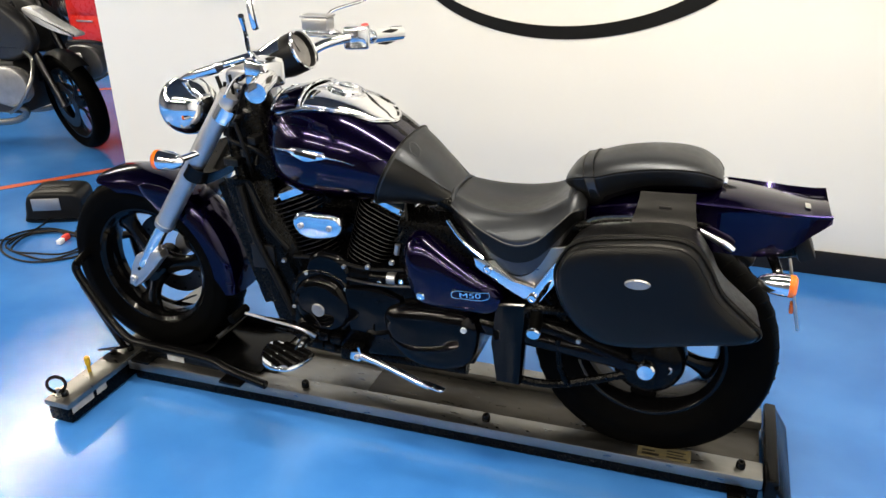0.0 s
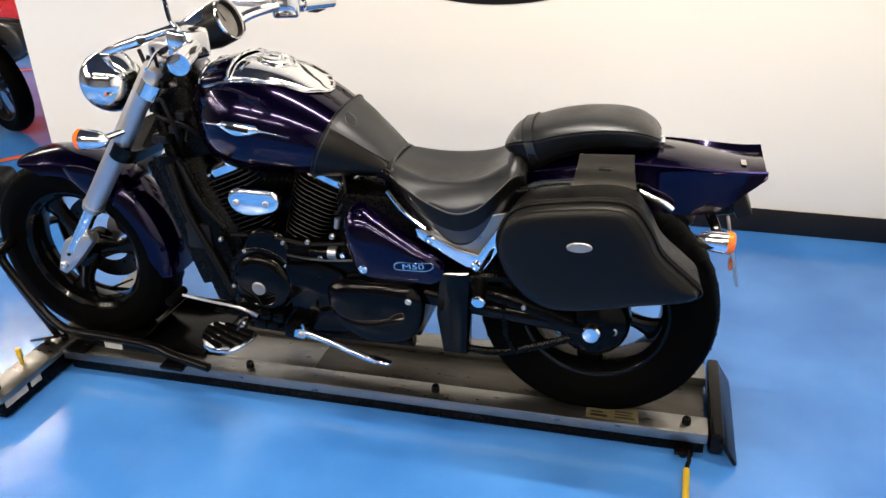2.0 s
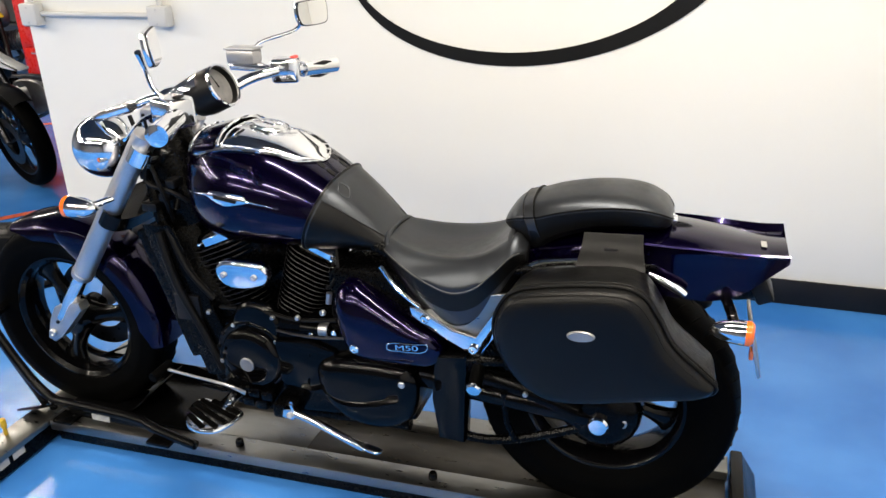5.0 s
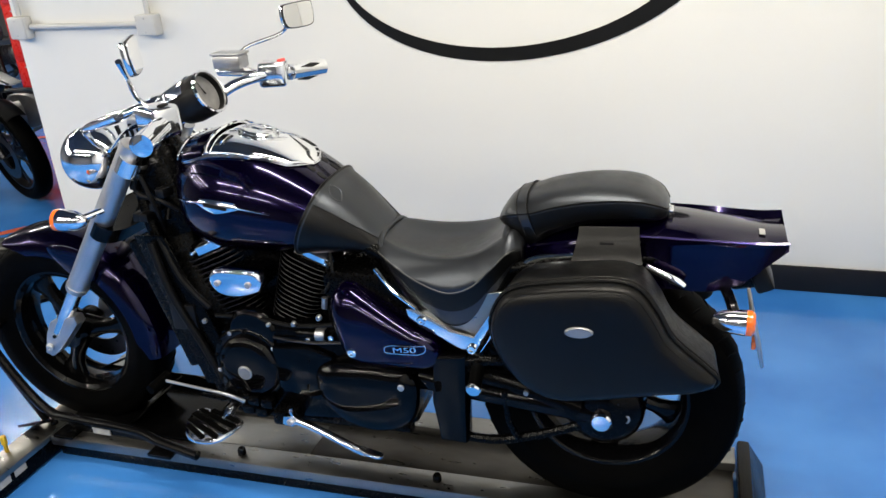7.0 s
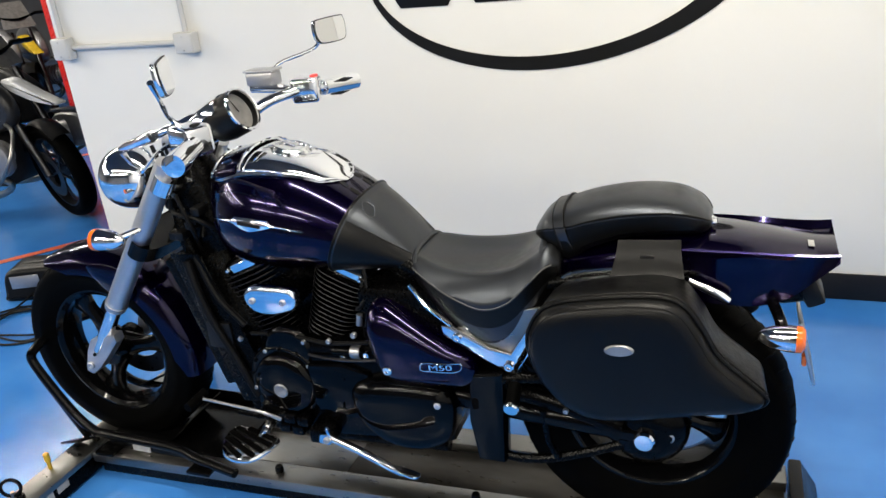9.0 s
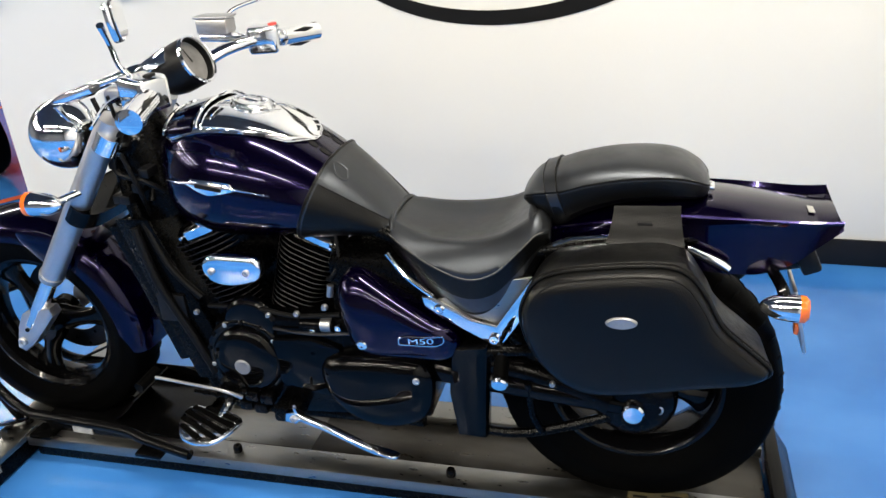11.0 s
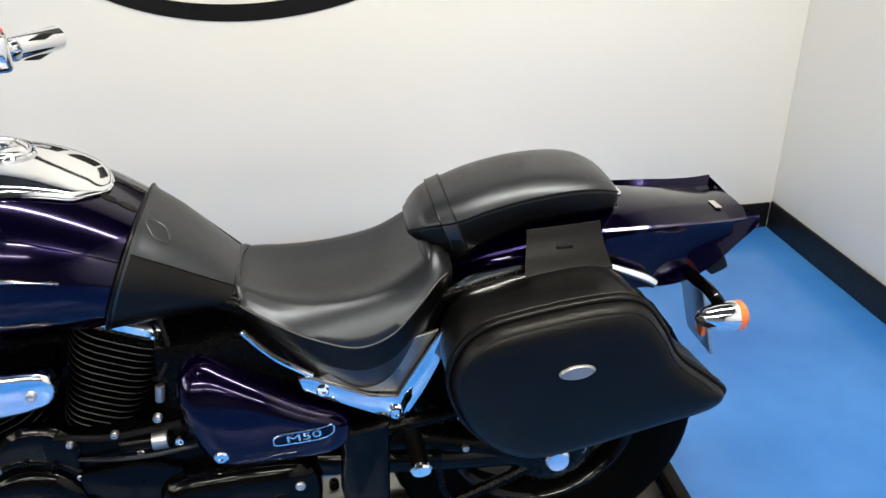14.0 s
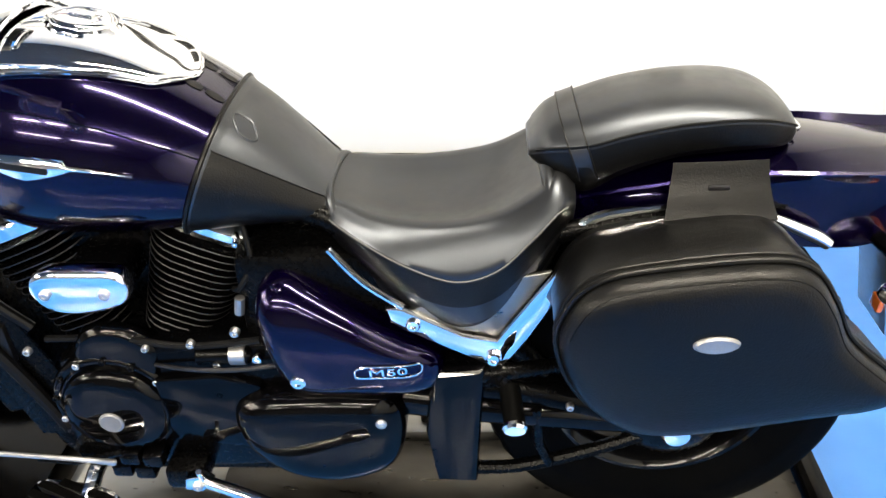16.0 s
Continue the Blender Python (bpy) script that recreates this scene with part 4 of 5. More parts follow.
_, top, _, _, foot = PILL[2]
base = pill_at(1.475)
half = len(base) // 2
order = list(range(half + 2, len(base))) + list(range(half - 1))
g = []
for d in (-0.0125, 0.0125):
    g_row = []
    for i in order:
        lift = max(0.0, min(1.0, (base[i][2] - foot) / (top - foot)))
        px, py, pz = pill_at(1.486 + d - 0.036 * lift)[i]
        g_row.append((px, py * 1.030, pz + 0.0035))
    g.append(g_row)
part("grab_strap", sheet(g, 0.002), VINYL, pill, "flat black grab strap over the seat")
for g_row in g:
    part("strap_edge", tube([Vector(p) for p in g_row], 0.0014, 6), LEATHER, pill)
part("seat_clip", block(1.762, 1.79, -0.03, 0.0, 0.876, 0.888, 0.004), CHROME, bike, "small chrome seat bracket")
bolt(bike, (1.776, -0.014, 0.888), 0.007, 0.006, CHROME, (0, 0, 1))

# ---- tail ----
# x, middle top, rim top, half width, side foot
TAIL = [(1.42, 0.800, 0.790, 0.085, 0.735), (1.55, 0.840, 0.825, 0.105, 0.738), (1.70, 0.866, 0.850, 0.110, 0.738), (1.80, 0.866, 0.852, 0.111, 0.732), (1.88, 0.857, 0.850, 0.108, 0.732),
        (1.94, 0.848, 0.848, 0.104, 0.755), (1.985, 0.843, 0.848, 0.102, 0.795), (2.025, 0.843, 0.851, 0.102, 0.834)]
rows = spline(TAIL, 50)


def tail_ring(x, mid, rim, w, foot):
    half = [(0, mid), (0.45 * w, mid - 0.002), (0.72 * w, mid - 0.012), (0.86 * w, (mid + rim) / 2 - 0.012), (0.96 * w, rim), (1.0 * w, rim - 0.003), (0.980 * w, rim - 0.008), (0.965 * w, rim * 0.82 + foot * 0.18), (0.985 * w, rim * 0.45 + foot * 0.55), (1.03 * w, foot), (0.7 * w, foot + 0.004)]
    return [(x, -y, z) for y, z in half] + [(x, y, z) for y, z in half[::-1][:-1]]


tail = part("rear_fender", loft([tail_ring(*r) for r in rows]), PURPLE, bike, "deep purple rear fender with flared top edges", 30)
part("tail_mark", moved(block(-0.006, 0.006, -0.045, -0.012, -0.0006, 0.0006, 0), pose(1.976, 0, 0.8450, 0, 3, 0)), PAPER, tail, "small pale sticker")
part("tail_light", moved(block(-0.02, 0.02, -0.05, 0.05, -0.03, 0.03, 0.008), pose(1.985, 0, 0.735, 0, -25, 0)), DARKPL, bike, "dark tail light housing")
part("light_bracket", tube([(1.86, 0, 0.76), (1.94, 0, 0.735), (1.98, 0, 0.735)], [0.05, 0.045, 0.035], 14), FRAME, bike)
pl = part("plate_holder", moved(block(-0.004, 0.004, -0.055, 0.055, -0.085, 0.07, 0.003), pose(1.985, 0, 0.60, 0, -14, 0)), SATIN, bike, "blank metal number plate holder")
part("reflector", block(1.978, 1.988, -0.05, -0.02, 0.56, 0.585, 0.003), ORANGE, pl)

# ---- saddlebags ----
RIMLINE = spline([(1.427, 0.690), (1.440, 0.748), (1.475, 0.788), (1.545, 0.808), (1.675, 0.824), (1.735, 0.812), (1.775, 0.762), (1.808, 0.704), (1.872, 0.648), (1.900, 0.618), (1.872, 0.594), (1.795, 0.577), (1.60, 0.535), (1.515, 0.55), (1.455, 0.61)], 72, True)


def bag_ring(y, grow, lift=0.0, s=-1):
    c = np.array((1.63, 0.675))
    return [(c[0] + (x - c[0]) * grow, s * y, c[1] + (z - c[1]) * grow + lift) for x, z in RIMLINE]


for s in (-1, 1):
    bag = part("saddlebag", loft([bag_ring(0.125, 0.93, -0.020, s), bag_ring(0.135, 0.97, -0.014, s), bag_ring(0.16, 0.985, -0.010, s), bag_ring(0.255, 1.0, 0, s), bag_ring(0.283, 1.0, 0, s), bag_ring(0.288, 0.985, 0, s), bag_ring(0.291, 0.985, 0, s),
                                   bag_ring(0.302, 0.975, 0, s), bag_ring(0.311, 0.945, 0, s), bag_ring(0.317, 0.90, 0, s), bag_ring(0.321, 0.80, 0, s), bag_ring(0.324, 0.6, 0, s), bag_ring(0.3255, 0.3, 0, s)]), LEATHER, bike, "black leather saddlebag with piped edges", 50)
    part("piping", tube([Vector(p) for p in bag_ring(0.2865, 1.002, 0, s)] + [Vector(bag_ring(0.2865, 1.002, 0, s)[0])], 0.0042, 8), LEATHER, bag)
    part("piping", tube([Vector(p) for p in bag_ring(0.272, 1.003, 0, s)[0:44]], 0.003, 8), LEATHER, bag)
    part("stitch_line", tube([Vector(p) for p in bag_ring(0.3125, 0.935, 0, s)[2:40]], 0.0012, 5), LEATHER, bag)
    bd = part("bag_badge", lathe([(0, 0.030), (0.003, 0.030), (0.006, 0.026), (0.006, 0.001)], (0, 0, 0), (0, s, 0), 32), GREY, bag, "oval pewter badge")
    for v in bd.data.vertices:
        v.co = Vector((1.623 + v.co.x * 0.98, s * 0.3245 + v.co.y, 0.7215 + v.co.z * 0.42 + v.co.x * 0.06))
    g = []
    for f in np.linspace(0, 1, 12):
        y, z, flare = 0.112 + 0.02 * f + 0.026 * f ** 3, 0.868 - 0.066 * f ** 1.2, 0.012 * f ** 2
        g.append([(1.592 - flare, s * y, z - 0.002 * f), (1.625, s * (y + 0.002), z + 0.002), (1.69, s * (y + 0.002), z + 0.005), (1.722 + flare, s * y, z + 0.006 - 0.003 * f)])
    part("bag_strap", sheet(g, 0.004), LEATHER, bag, "wide flat leather strap over the fender")
    part("strap_slot", block(1.640, 1.670, s * 0.126 - 0.006, s * 0.126 + 0.006, 0.834, 0.842, 0.002), TRIM, bag)
    part("chrome_rail", tube([(1.452, s * 0.125, 0.755), (1.50, s * 0.118, 0.785), (1.60, s * 0.115, 0.80)], [0.010, 0.009, 0.006], 10, 12), CHROME, bike, "chrome bag support rail")
    part("chrome_rail", tube([(1.74, s * 0.13, 0.79), (1.80, s * 0.135, 0.765), (1.822, s * 0.138, 0.752)], [0.008, 0.011, 0.009], 12, 10), CHROME, bike)

# ---- engine ----
eng = part("crankcase", plate([(0.60, 0.34), (0.66, 0.285), (0.86, 0.27), (1.18, 0.30), (1.22, 0.45), (1.12, 0.55), (0.98, 0.565), (0.72, 0.56), (0.63, 0.52)], -0.155, 0.155, 0.02), ENGINE, bike, "black enamelled engine crankcase")
crank = Vector((0.752, 0, 0.38))
for nm, lean in (("front_cylinder", -0.40), ("rear_cylinder", 0.40)):
    d = Vector((math.sin(lean), 0, math.cos(lean)))
    e = Vector((d.z, 0, -d.x))
    cyl = part(nm, tube([crank + d * 0.12, crank + d * 0.40], 0.056, 24), ENGINE, bike, "finned black engine cylinder")
    for k in range(15):
        o = crank + d * (0.178 + 0.0140 * k)
        grow = 0.066 + 0.028 * k / 14
        rim = [(e * (grow * math.copysign(abs(math.cos(a)) ** 0.6, math.cos(a))) + Vector((0, 0.118 * math.copysign(abs(math.sin(a)) ** 0.6, math.sin(a)), 0))) for a in np.linspace(0, 2 * math.pi, 32, endpoint=False)]
        bm = loft([[o - d * 0.0022 + p * 0.98 for p in rim], [o - d * 0.0012 + p for p in rim], [o + d * 0.0012 + p for p in rim], [o + d * 0.0022 + p * 0.98 for p in rim]])
        part("fin", bm, ENGINE, cyl)
        part("fin_edge", tube([o + p * 1.0005 for p in rim[15:32]] , 0.0012, 5), FINEDGE, cyl)
    o = crank + d * 0.388
    head = part("cylinder_head", loft([[o + d * h + e * (k * 0.088 * math.copysign(abs(math.cos(a)) ** 0.5, math.cos(a))) + Vector((0, k * 0.115 * math.copysign(abs(math.sin(a)) ** 0.5, math.sin(a)), 0)) for a in np.linspace(0, 2 * math.pi, 32, endpoint=False)]
                                       for h, k in ((-0.012, 0.84), (-0.008, 0.88), (0.012, 0.88), (0.022, 0.8), (0.03, 0.5))]), CHROME, bike, "chrome cylinder head cover", 40)
    for q in (-0.05, 0.05):
        bolt(head, o + e * q + Vector((0, -0.1, 0.004)), 0.005, 0.006, CHROME)
air = spline([(x - 0.012, z - 0.003) for x, z in ((0.667, 0.700), (0.69, 0.727), (0.75, 0.731), (0.806, 0.728), (0.82, 0.70), (0.808, 0.672), (0.765, 0.655), (0.71, 0.652), (0.678, 0.668))], 44, True)
cov = part("chrome_cover", plate(air, -0.192, -0.155, 0.011, 0, None, 4), CHROME, bike, "chrome rounded cover between the cylinders")
part("cover_stem", block(0.70, 0.79, -0.16, -0.05, 0.66, 0.715, 0.01), ENGINE, bike)
bolt(cov, (0.682, -0.192, 0.688), 0.008, 0.006, SATIN)
bolt(cov, (0.772, -0.192, 0.690), 0.008, 0.006, SATIN)
# round covers
st = part("stator_cover", lathe(spline([(-0.15, 0.092), (-0.166, 0.0915), (-0.176, 0.086), (-0.182, 0.076), (-0.186, 0.058), (-0.188, 0.001)], 30), (0.715, 0, 0.428), n=56), GLOSS, bike, "round gloss black engine side cover")
part("stator_badge", lathe([(-0.186, 0.021), (-0.190, 0.021), (-0.192, 0.018), (-0.191, 0.001)], (0.712, 0, 0.420), n=28), GREY, st, "round silver emblem")
part("cover_ring", lathe(spline([(-0.148, 0.110), (-0.158, 0.109), (-0.165, 0.104), (-0.167, 0.098), (-0.165, 0.09)], 16), (0.715, 0, 0.435), n=56), GLOSS, bike)
part("gear_cover", lathe(spline([(-0.14, 0.075), (-0.15, 0.0735), (-0.158, 0.067), (-0.163, 0.055), (-0.165, 0.001)], 24), (0.735, 0, 0.525), n=48), GLOSS, bike)
for k in range(9):
    a = radians(35 + 27 * k)
    bolt(bike, (0.715 + 0.1 * math.cos(a), -0.166, 0.435 + 0.1 * math.sin(a)), 0.006, 0.005, SATIN if k % 3 == 0 else FRAME)
part("case_cover", plate([(0.80, 0.36), (0.95, 0.345), (0.985, 0.40), (0.97, 0.49), (0.90, 0.515), (0.79, 0.50)], -0.172, -0.14, 0.01), GLOSS, bike)
starter = part("starter_motor", tube([(0.868, -0.150, 0.540), (0.872, -0.150, 0.540), (0.955, -0.150, 0.543), (0.960, -0.150, 0.543)], [0.012, 0.017, 0.017, 0.012], 20), ENGINE, bike, "small black starter motor with a bright end")
part("starter_end", tube([(0.924, -0.150, 0.542), (0.926, -0.150, 0.542), (0.950, -0.150, 0.543), (0.952, -0.150, 0.543)], [0.016, 0.0185, 0.0185, 0.016], 20), SATIN, starter, "bright cast end")
bolt(starter, (0.905, -0.166, 0.532), 0.007, 0.006, CHROME)
bolt(starter, (0.972, -0.160, 0.545), 0.009, 0.010, CHROME)
part("clutch_line", tube([(0.80, -0.16, 0.525), (0.86, -0.172, 0.527), (0.93, -0.176, 0.530), (1.0, -0.17, 0.535)], 0.004, 8, 18), DARKSTEEL, bike)
part("wire_loom", tube([(0.62, -0.14, 0.56), (0.75, -0.155, 0.575), (0.86, -0.16, 0.565), (0.98, -0.16, 0.58)], 0.006, 8, 16), CABLE, bike)
for x, z, r in ((0.87, 0.575, 0.007), (0.945, 0.60, 0.008), (0.60, 0.555, 0.007), (0.795, 0.565, 0.006), (0.90, 0.47, 0.006)):
    bolt(bike, (x, -0.162, z), r, 0.01, SATIN)
part("plug_lead", tube([(0.965, -0.10, 0.755), (0.975, -0.12, 0.70), (0.955, -0.13, 0.66), (0.94, -0.12, 0.65)], 0.005, 8, 16), CABLE, bike)
part("plug_cap", tube([(0.945, -0.13, 0.61), (0.95, -0.13, 0.64)], 0.008, 10), SATIN, bike)
part("fuel_rail", block(0.55, 0.98, -0.07, 0.07, 0.755, 0.80, 0.01), FRAME, bike)
# side covers
part("air_box", block(0.94, 1.36, -0.13, 0.13, 0.50, 0.72, 0.03), FRAME, bike, "black air box and battery case")
part("inner_fender", block(1.30, 1.44, -0.10, 0.10, 0.60, 0.72, 0.03), FRAME, bike)
part("engine_core", block(0.60, 0.93, -0.075, 0.075, 0.50, 0.78, 0.02), FRAME, bike)
body, face = dome([(0.982, 0.648), (0.995, 0.682), (1.026, 0.694), (1.070, 0.676), (1.19, 0.606), (1.255, 0.572), (1.270, 0.530), (1.24, 0.493), (1.12, 0.483), (1.045, 0.486), (1.012, 0.515), (0.990, 0.585)], -0.204, -0.05, 0.040, 64, 5.5)
for v in body.verts:
    v.co.y += 2.4 * max(0.0, v.co.z - 0.575) ** 2
sc = part("side_cover", body, PURPLE, bike, "deep purple side cover with model badge", 60)
bolt(sc, (1.043, face(1.043, 0.529) + 0.002, 0.529), 0.0125, 0.006, CHROME)
ring = [(1.186 + 0.052 * math.copysign(abs(math.cos(a)) ** 0.35, math.cos(a)), -0.199, 0.556 + 0.0115 * math.copysign(abs(math.sin(a)) ** 0.6, math.sin(a)) + 0.10 * 0.052 * math.cos(a)) for a in np.linspace(0, 2 * math.pi, 49)]
part("badge_frame", tube([(x, face(x, z) - 0.0012, z) for x, _, z in ring], 0.0016, 6), CHROME, sc, "thin chrome badge outline")
text = bpy.data.curves.new("lettering", "FONT")
text.body, text.size, text.extrude, text.align_x, text.align_y = "M50", 0.024, 0.0012, "CENTER", "CENTER"
tmp = new("lettering_curve", text)
bpy.context.view_layer.update()
letters = bpy.data.meshes.new_from_object(tmp.evaluated_get(bpy.context.evaluated_depsgraph_get()))
bpy.data.objects.remove(tmp)
letters.transform(pose(1.186, -0.1995, 0.556, 90, -5, 0) @ Matrix.Diagonal((1.45, 0.85, 1, 1)))
for v in letters.vertices:
    v.co.y += face(v.co.x, v.co.z) + 0.1977
letters.materials.clear()
letters.materials.append(CHROME)
adopt(new("lettering", letters), sc, "chrome model lettering")
body, face = dome([(0.922, 0.438), (0.955, 0.474), (1.015, 0.490), (1.13, 0.494), (1.190, 0.474), (1.206, 0.408), (1.180, 0.328), (1.10, 0.290), (1.005, 0.302), (0.940, 0.360)], -0.214, -0.10, 0.040, 64, 4.5)
uc = part("lower_cover", body, GLOSS, bike, "gloss black rounded lower side cover", 60)
bolt(uc, (1.169, face(1.169, 0.448), 0.448), 0.009, 0.005, SATIN)
part("chrome_strip", tube([(1.0, -0.180, 0.308), (1.05, -0.180, 0.295), (1.10, -0.180, 0.293), (1.145, -0.180, 0.308)], 0.0026, 6, 20), CHROME, uc)
part("frame_plate", plate([(1.25, 0.535), (1.335, 0.545), (1.33, 0.43), (1.325, 0.285), (1.255, 0.285), (1.238, 0.40)], -0.185, -0.12, 0.012), GLOSS, bike, "gloss black frame side plate")
part("frame_plate", plate([(1.25, 0.535), (1.335, 0.545), (1.33, 0.43), (1.325, 0.285), (1.255, 0.285), (1.238, 0.40)], 0.12, 0.185, 0.012), GLOSS, bike, "gloss black frame side plate")
part("lower_rail", tube([(1.25, -0.15, 0.30), (1.33, -0.15, 0.285), (1.42, -0.14, 0.285), (1.55, -0.135, 0.33), (1.64, -0.13, 0.37)], 0.012, 10, 20), FRAME, bike)
# chrome bracket below the saddle
for s in (-1, 1):
    cb = part("chrome_bracket", plate([(1.186, 0.652), (1.21, 0.652), (1.30, 0.602), (1.352, 0.592), (1.392, 0.655), (1.452, 0.748), (1.478, 0.765), (1.47, 0.735), (1.40, 0.60), (1.362, 0.540), (1.338, 0.545), (1.215, 0.610), (1.190, 0.628)], s * 0.172, s * 0.162, 0.003), CHROME, bike, "angled chrome frame bracket")
    bolt(cb, (1.225, s * 0.172, 0.626), 0.0115, 0.008, CHROME, (0, s, 0))
    bolt(cb, (1.348, s * 0.172, 0.561), 0.0125, 0.009, CHROME, (0, s, 0))
    part("seat_rail_trim", tube([(1.10, s * 0.135, 0.735), (1.15, s * 0.155, 0.69), (1.21, s * 0.165, 0.652)], 0.006, 10, 14), CHROME, bike, "chrome trim rod")
    part("bracket_fill", plate([(1.215, 0.640), (1.30, 0.596), (1.352, 0.586), (1.39, 0.648), (1.43, 0.715), (1.36, 0.70)], s * 0.160, s * 0.152, 0.002), STEEL, cb, "dull metal web of the bracket")
# rear hub and final drive
hub = part("final_drive", lathe(spline([(-0.06, 0.10), (-0.11, 0.095), (-0.135, 0.075), (-0.15, 0.04), (-0.152, 0.001)], 20), RAX, n=44), ENGINE, bike, "black shaft drive housing")
part("hub_cap", lathe([(-0.15, 0.025), (-0.165, 0.025), (-0.171, 0.021), (-0.172, 0.001)], RAX, n=28), CHROME, hub, "chrome axle cap")
part("filler_plug", lathe([(-0.12, 0.015), (-0.142, 0.015), (-0.145, 0.011), (-0.139, 0.009), (-0.139, 0.001)], (1.706, 0, 0.391), n=20), SATIN, hub)
part("shaft_tunnel", tube([(1.26, -0.125, 0.47), (1.42, -0.125, 0.45), (1.60, -0.12, 0.40)], [0.03, 0.03, 0.045], 16, 12), ENGINE, bike)
part("brake_rod", tube([(1.42, -0.16, 0.44), (1.43, -0.155, 0.35), (1.45, -0.15, 0.30)], 0.009, 8), FRAME, bike)
bolt(bike, (1.475, -0.155, 0.445), 0.007, 0.01, SATIN)
# pillion pegs, floorboards, stand, shifter
for s in (-1, 1):
    pg = part("pillion_peg", tube([(1.371, s * 0.212, 0.538), (1.372, s * 0.216, 0.537), (1.379, s * 0.278, 0.517)], [0.012, 0.0165, 0.0165], 16), RUBBER, bike, "rubber pillion footpeg with chrome end")
    part("peg_arm", tube([(1.335, s * 0.165, 0.50), (1.352, s * 0.185, 0.525), (1.371, s * 0.214, 0.538)], 0.010, 10, 10), FRAME, pg)
    part("peg_end", lathe([(0, 0.017), (0.006, 0.019), (0.01, 0.016), (0.01, 0.001)], (1.378, s * 0.275, 0.52), (0.02, s, -0.35), 20), CHROME, pg)
    part("peg_mount", tube([(1.30, s * 0.16, 0.51), (1.365, s * 0.17, 0.53), (1.46, s * 0.14, 0.52)], [0.016, 0.014, 0.012], 12, 12), FRAME, bike)
    shape = [(0.580, -0.312), (0.557, -0.270), (0.553, -0.228), (0.570, -0.209), (0.63, -0.214), (0.706, -0.236), (0.722, -0.264), (0.698, -0.332), (0.655, -0.348), (0.61, -0.338)]
    bm = bmesh.new()
    pts = spline(shape, 40, True)
    def board(x, y):
        return 0.302 + (x - 0.64) * 0.05
    rings = []
    for dz, k in ((-0.012, 0.9), (-0.008, 1.0), (-0.002, 1.0), (0.002, 0.96)):
        rings.append([(0.64 + (x - 0.64) * k, s * (0.27 - (y + 0.27) * k), board(x, y) + dz) for x, y in pts])
    fb = part("floorboard", loft(rings), CHROME, bike, "chrome ribbed footboard", 50)
    for ax0, ay0, ax1, ay1 in ((0.578, -0.292, 0.650, -0.334), (0.563, -0.264, 0.686, -0.326), (0.559, -0.238, 0.702, -0.305), (0.568, -0.219, 0.711, -0.280), (0.605, -0.217, 0.711, -0.257)):
        a, b = Vector((ax0, ay0)), Vector((ax1, ay1))
        side = Vector((b.y - a.y, a.x - b.x)).normalized() * 0.0075
        g = []
        for f in np.linspace(0, 1, 7):
            v = a.lerp(b, f)
            g.append([(v.x + side.x * q, -s * (v.y + side.y * q), board(v.x, v.y) + 0.006 - 0.0015 * abs(q)) for q in (-1, 0, 1)])
        part("board_rib", sheet(g, 0.005), RUBBER, fb, "black rubber tread strip")
    part("board_bracket", tube([(0.665, s * 0.15, 0.32), (0.66, s * 0.20, 0.31), (0.66, s * 0.25, 0.292)], 0.014, 10), CHROME, bike)
part("side_stand", tube([(0.845, -0.205, 0.302), (0.95, -0.25, 0.315), (1.07, -0.30, 0.318), (1.105, -0.312, 0.322)], [0.011, 0.0105, 0.010, 0.012], 14, 20), CHROME, bike, "folded chrome side stand")
part("stand_foot", moved(plate([(-0.035, 0.0), (-0.01, 0.017), (0.03, 0.016), (0.036, 0.0), (0.03, -0.016), (-0.01, -0.017)], -0.004, 0.004, 0.003, 24), pose(1.118, -0.318, 0.326, 70, 0, -15)), CHROME, bike)
part("stand_lug", plate([(0.82, 0.29), (0.85, 0.285), (0.87, 0.305), (0.85, 0.322), (0.825, 0.315)], -0.218, -0.195, 0.004), CHROME, bike)
bolt(bike, (0.846, -0.218, 0.303), 0.009, 0.008, SATIN)
part("stand_tang", tube([(0.853, -0.213, 0.315), (0.856, -0.225, 0.345)], 0.005, 8), CHROME, bike)
part("stand_bracket", block(0.78, 0.85, -0.20, -0.11, 0.27, 0.315, 0.008), FRAME, bike)
part("shift_lever", tube([(0.70, -0.20, 0.335), (0.66, -0.225, 0.37), (0.55, -0.23, 0.385), (0.48, -0.24, 0.40)], [0.006, 0.0045, 0.0042, 0.0042], 10, 16), SATIN, bike, "chrome shift lever")
part("shift_peg", tube([(0.482, -0.215, 0.402), (0.474, -0.285, 0.395)], 0.0135, 12), RUBBER, bike)
part("shift_linkage", tube([(0.56, -0.19, 0.33), (0.63, -0.19, 0.325), (0.71, -0.185, 0.345)], 0.006, 8), FRAME, bike)
part("horn", lathe([(-0.02, 0.03), (-0.012, 0.04), (0.01, 0.04), (0.018, 0.02)], (0.66, -0.16, 0.335), n=24), FRAME, bike)
for x, z in ((0.70, 0.30), (0.74, 0.295), (0.76, 0.325), (0.72, 0.33)):
    part("lower_lug", block(x - 0.018, x + 0.018, -0.19, -0.13, z - 0.015, z + 0.015, 0.006), ENGINE, bike)

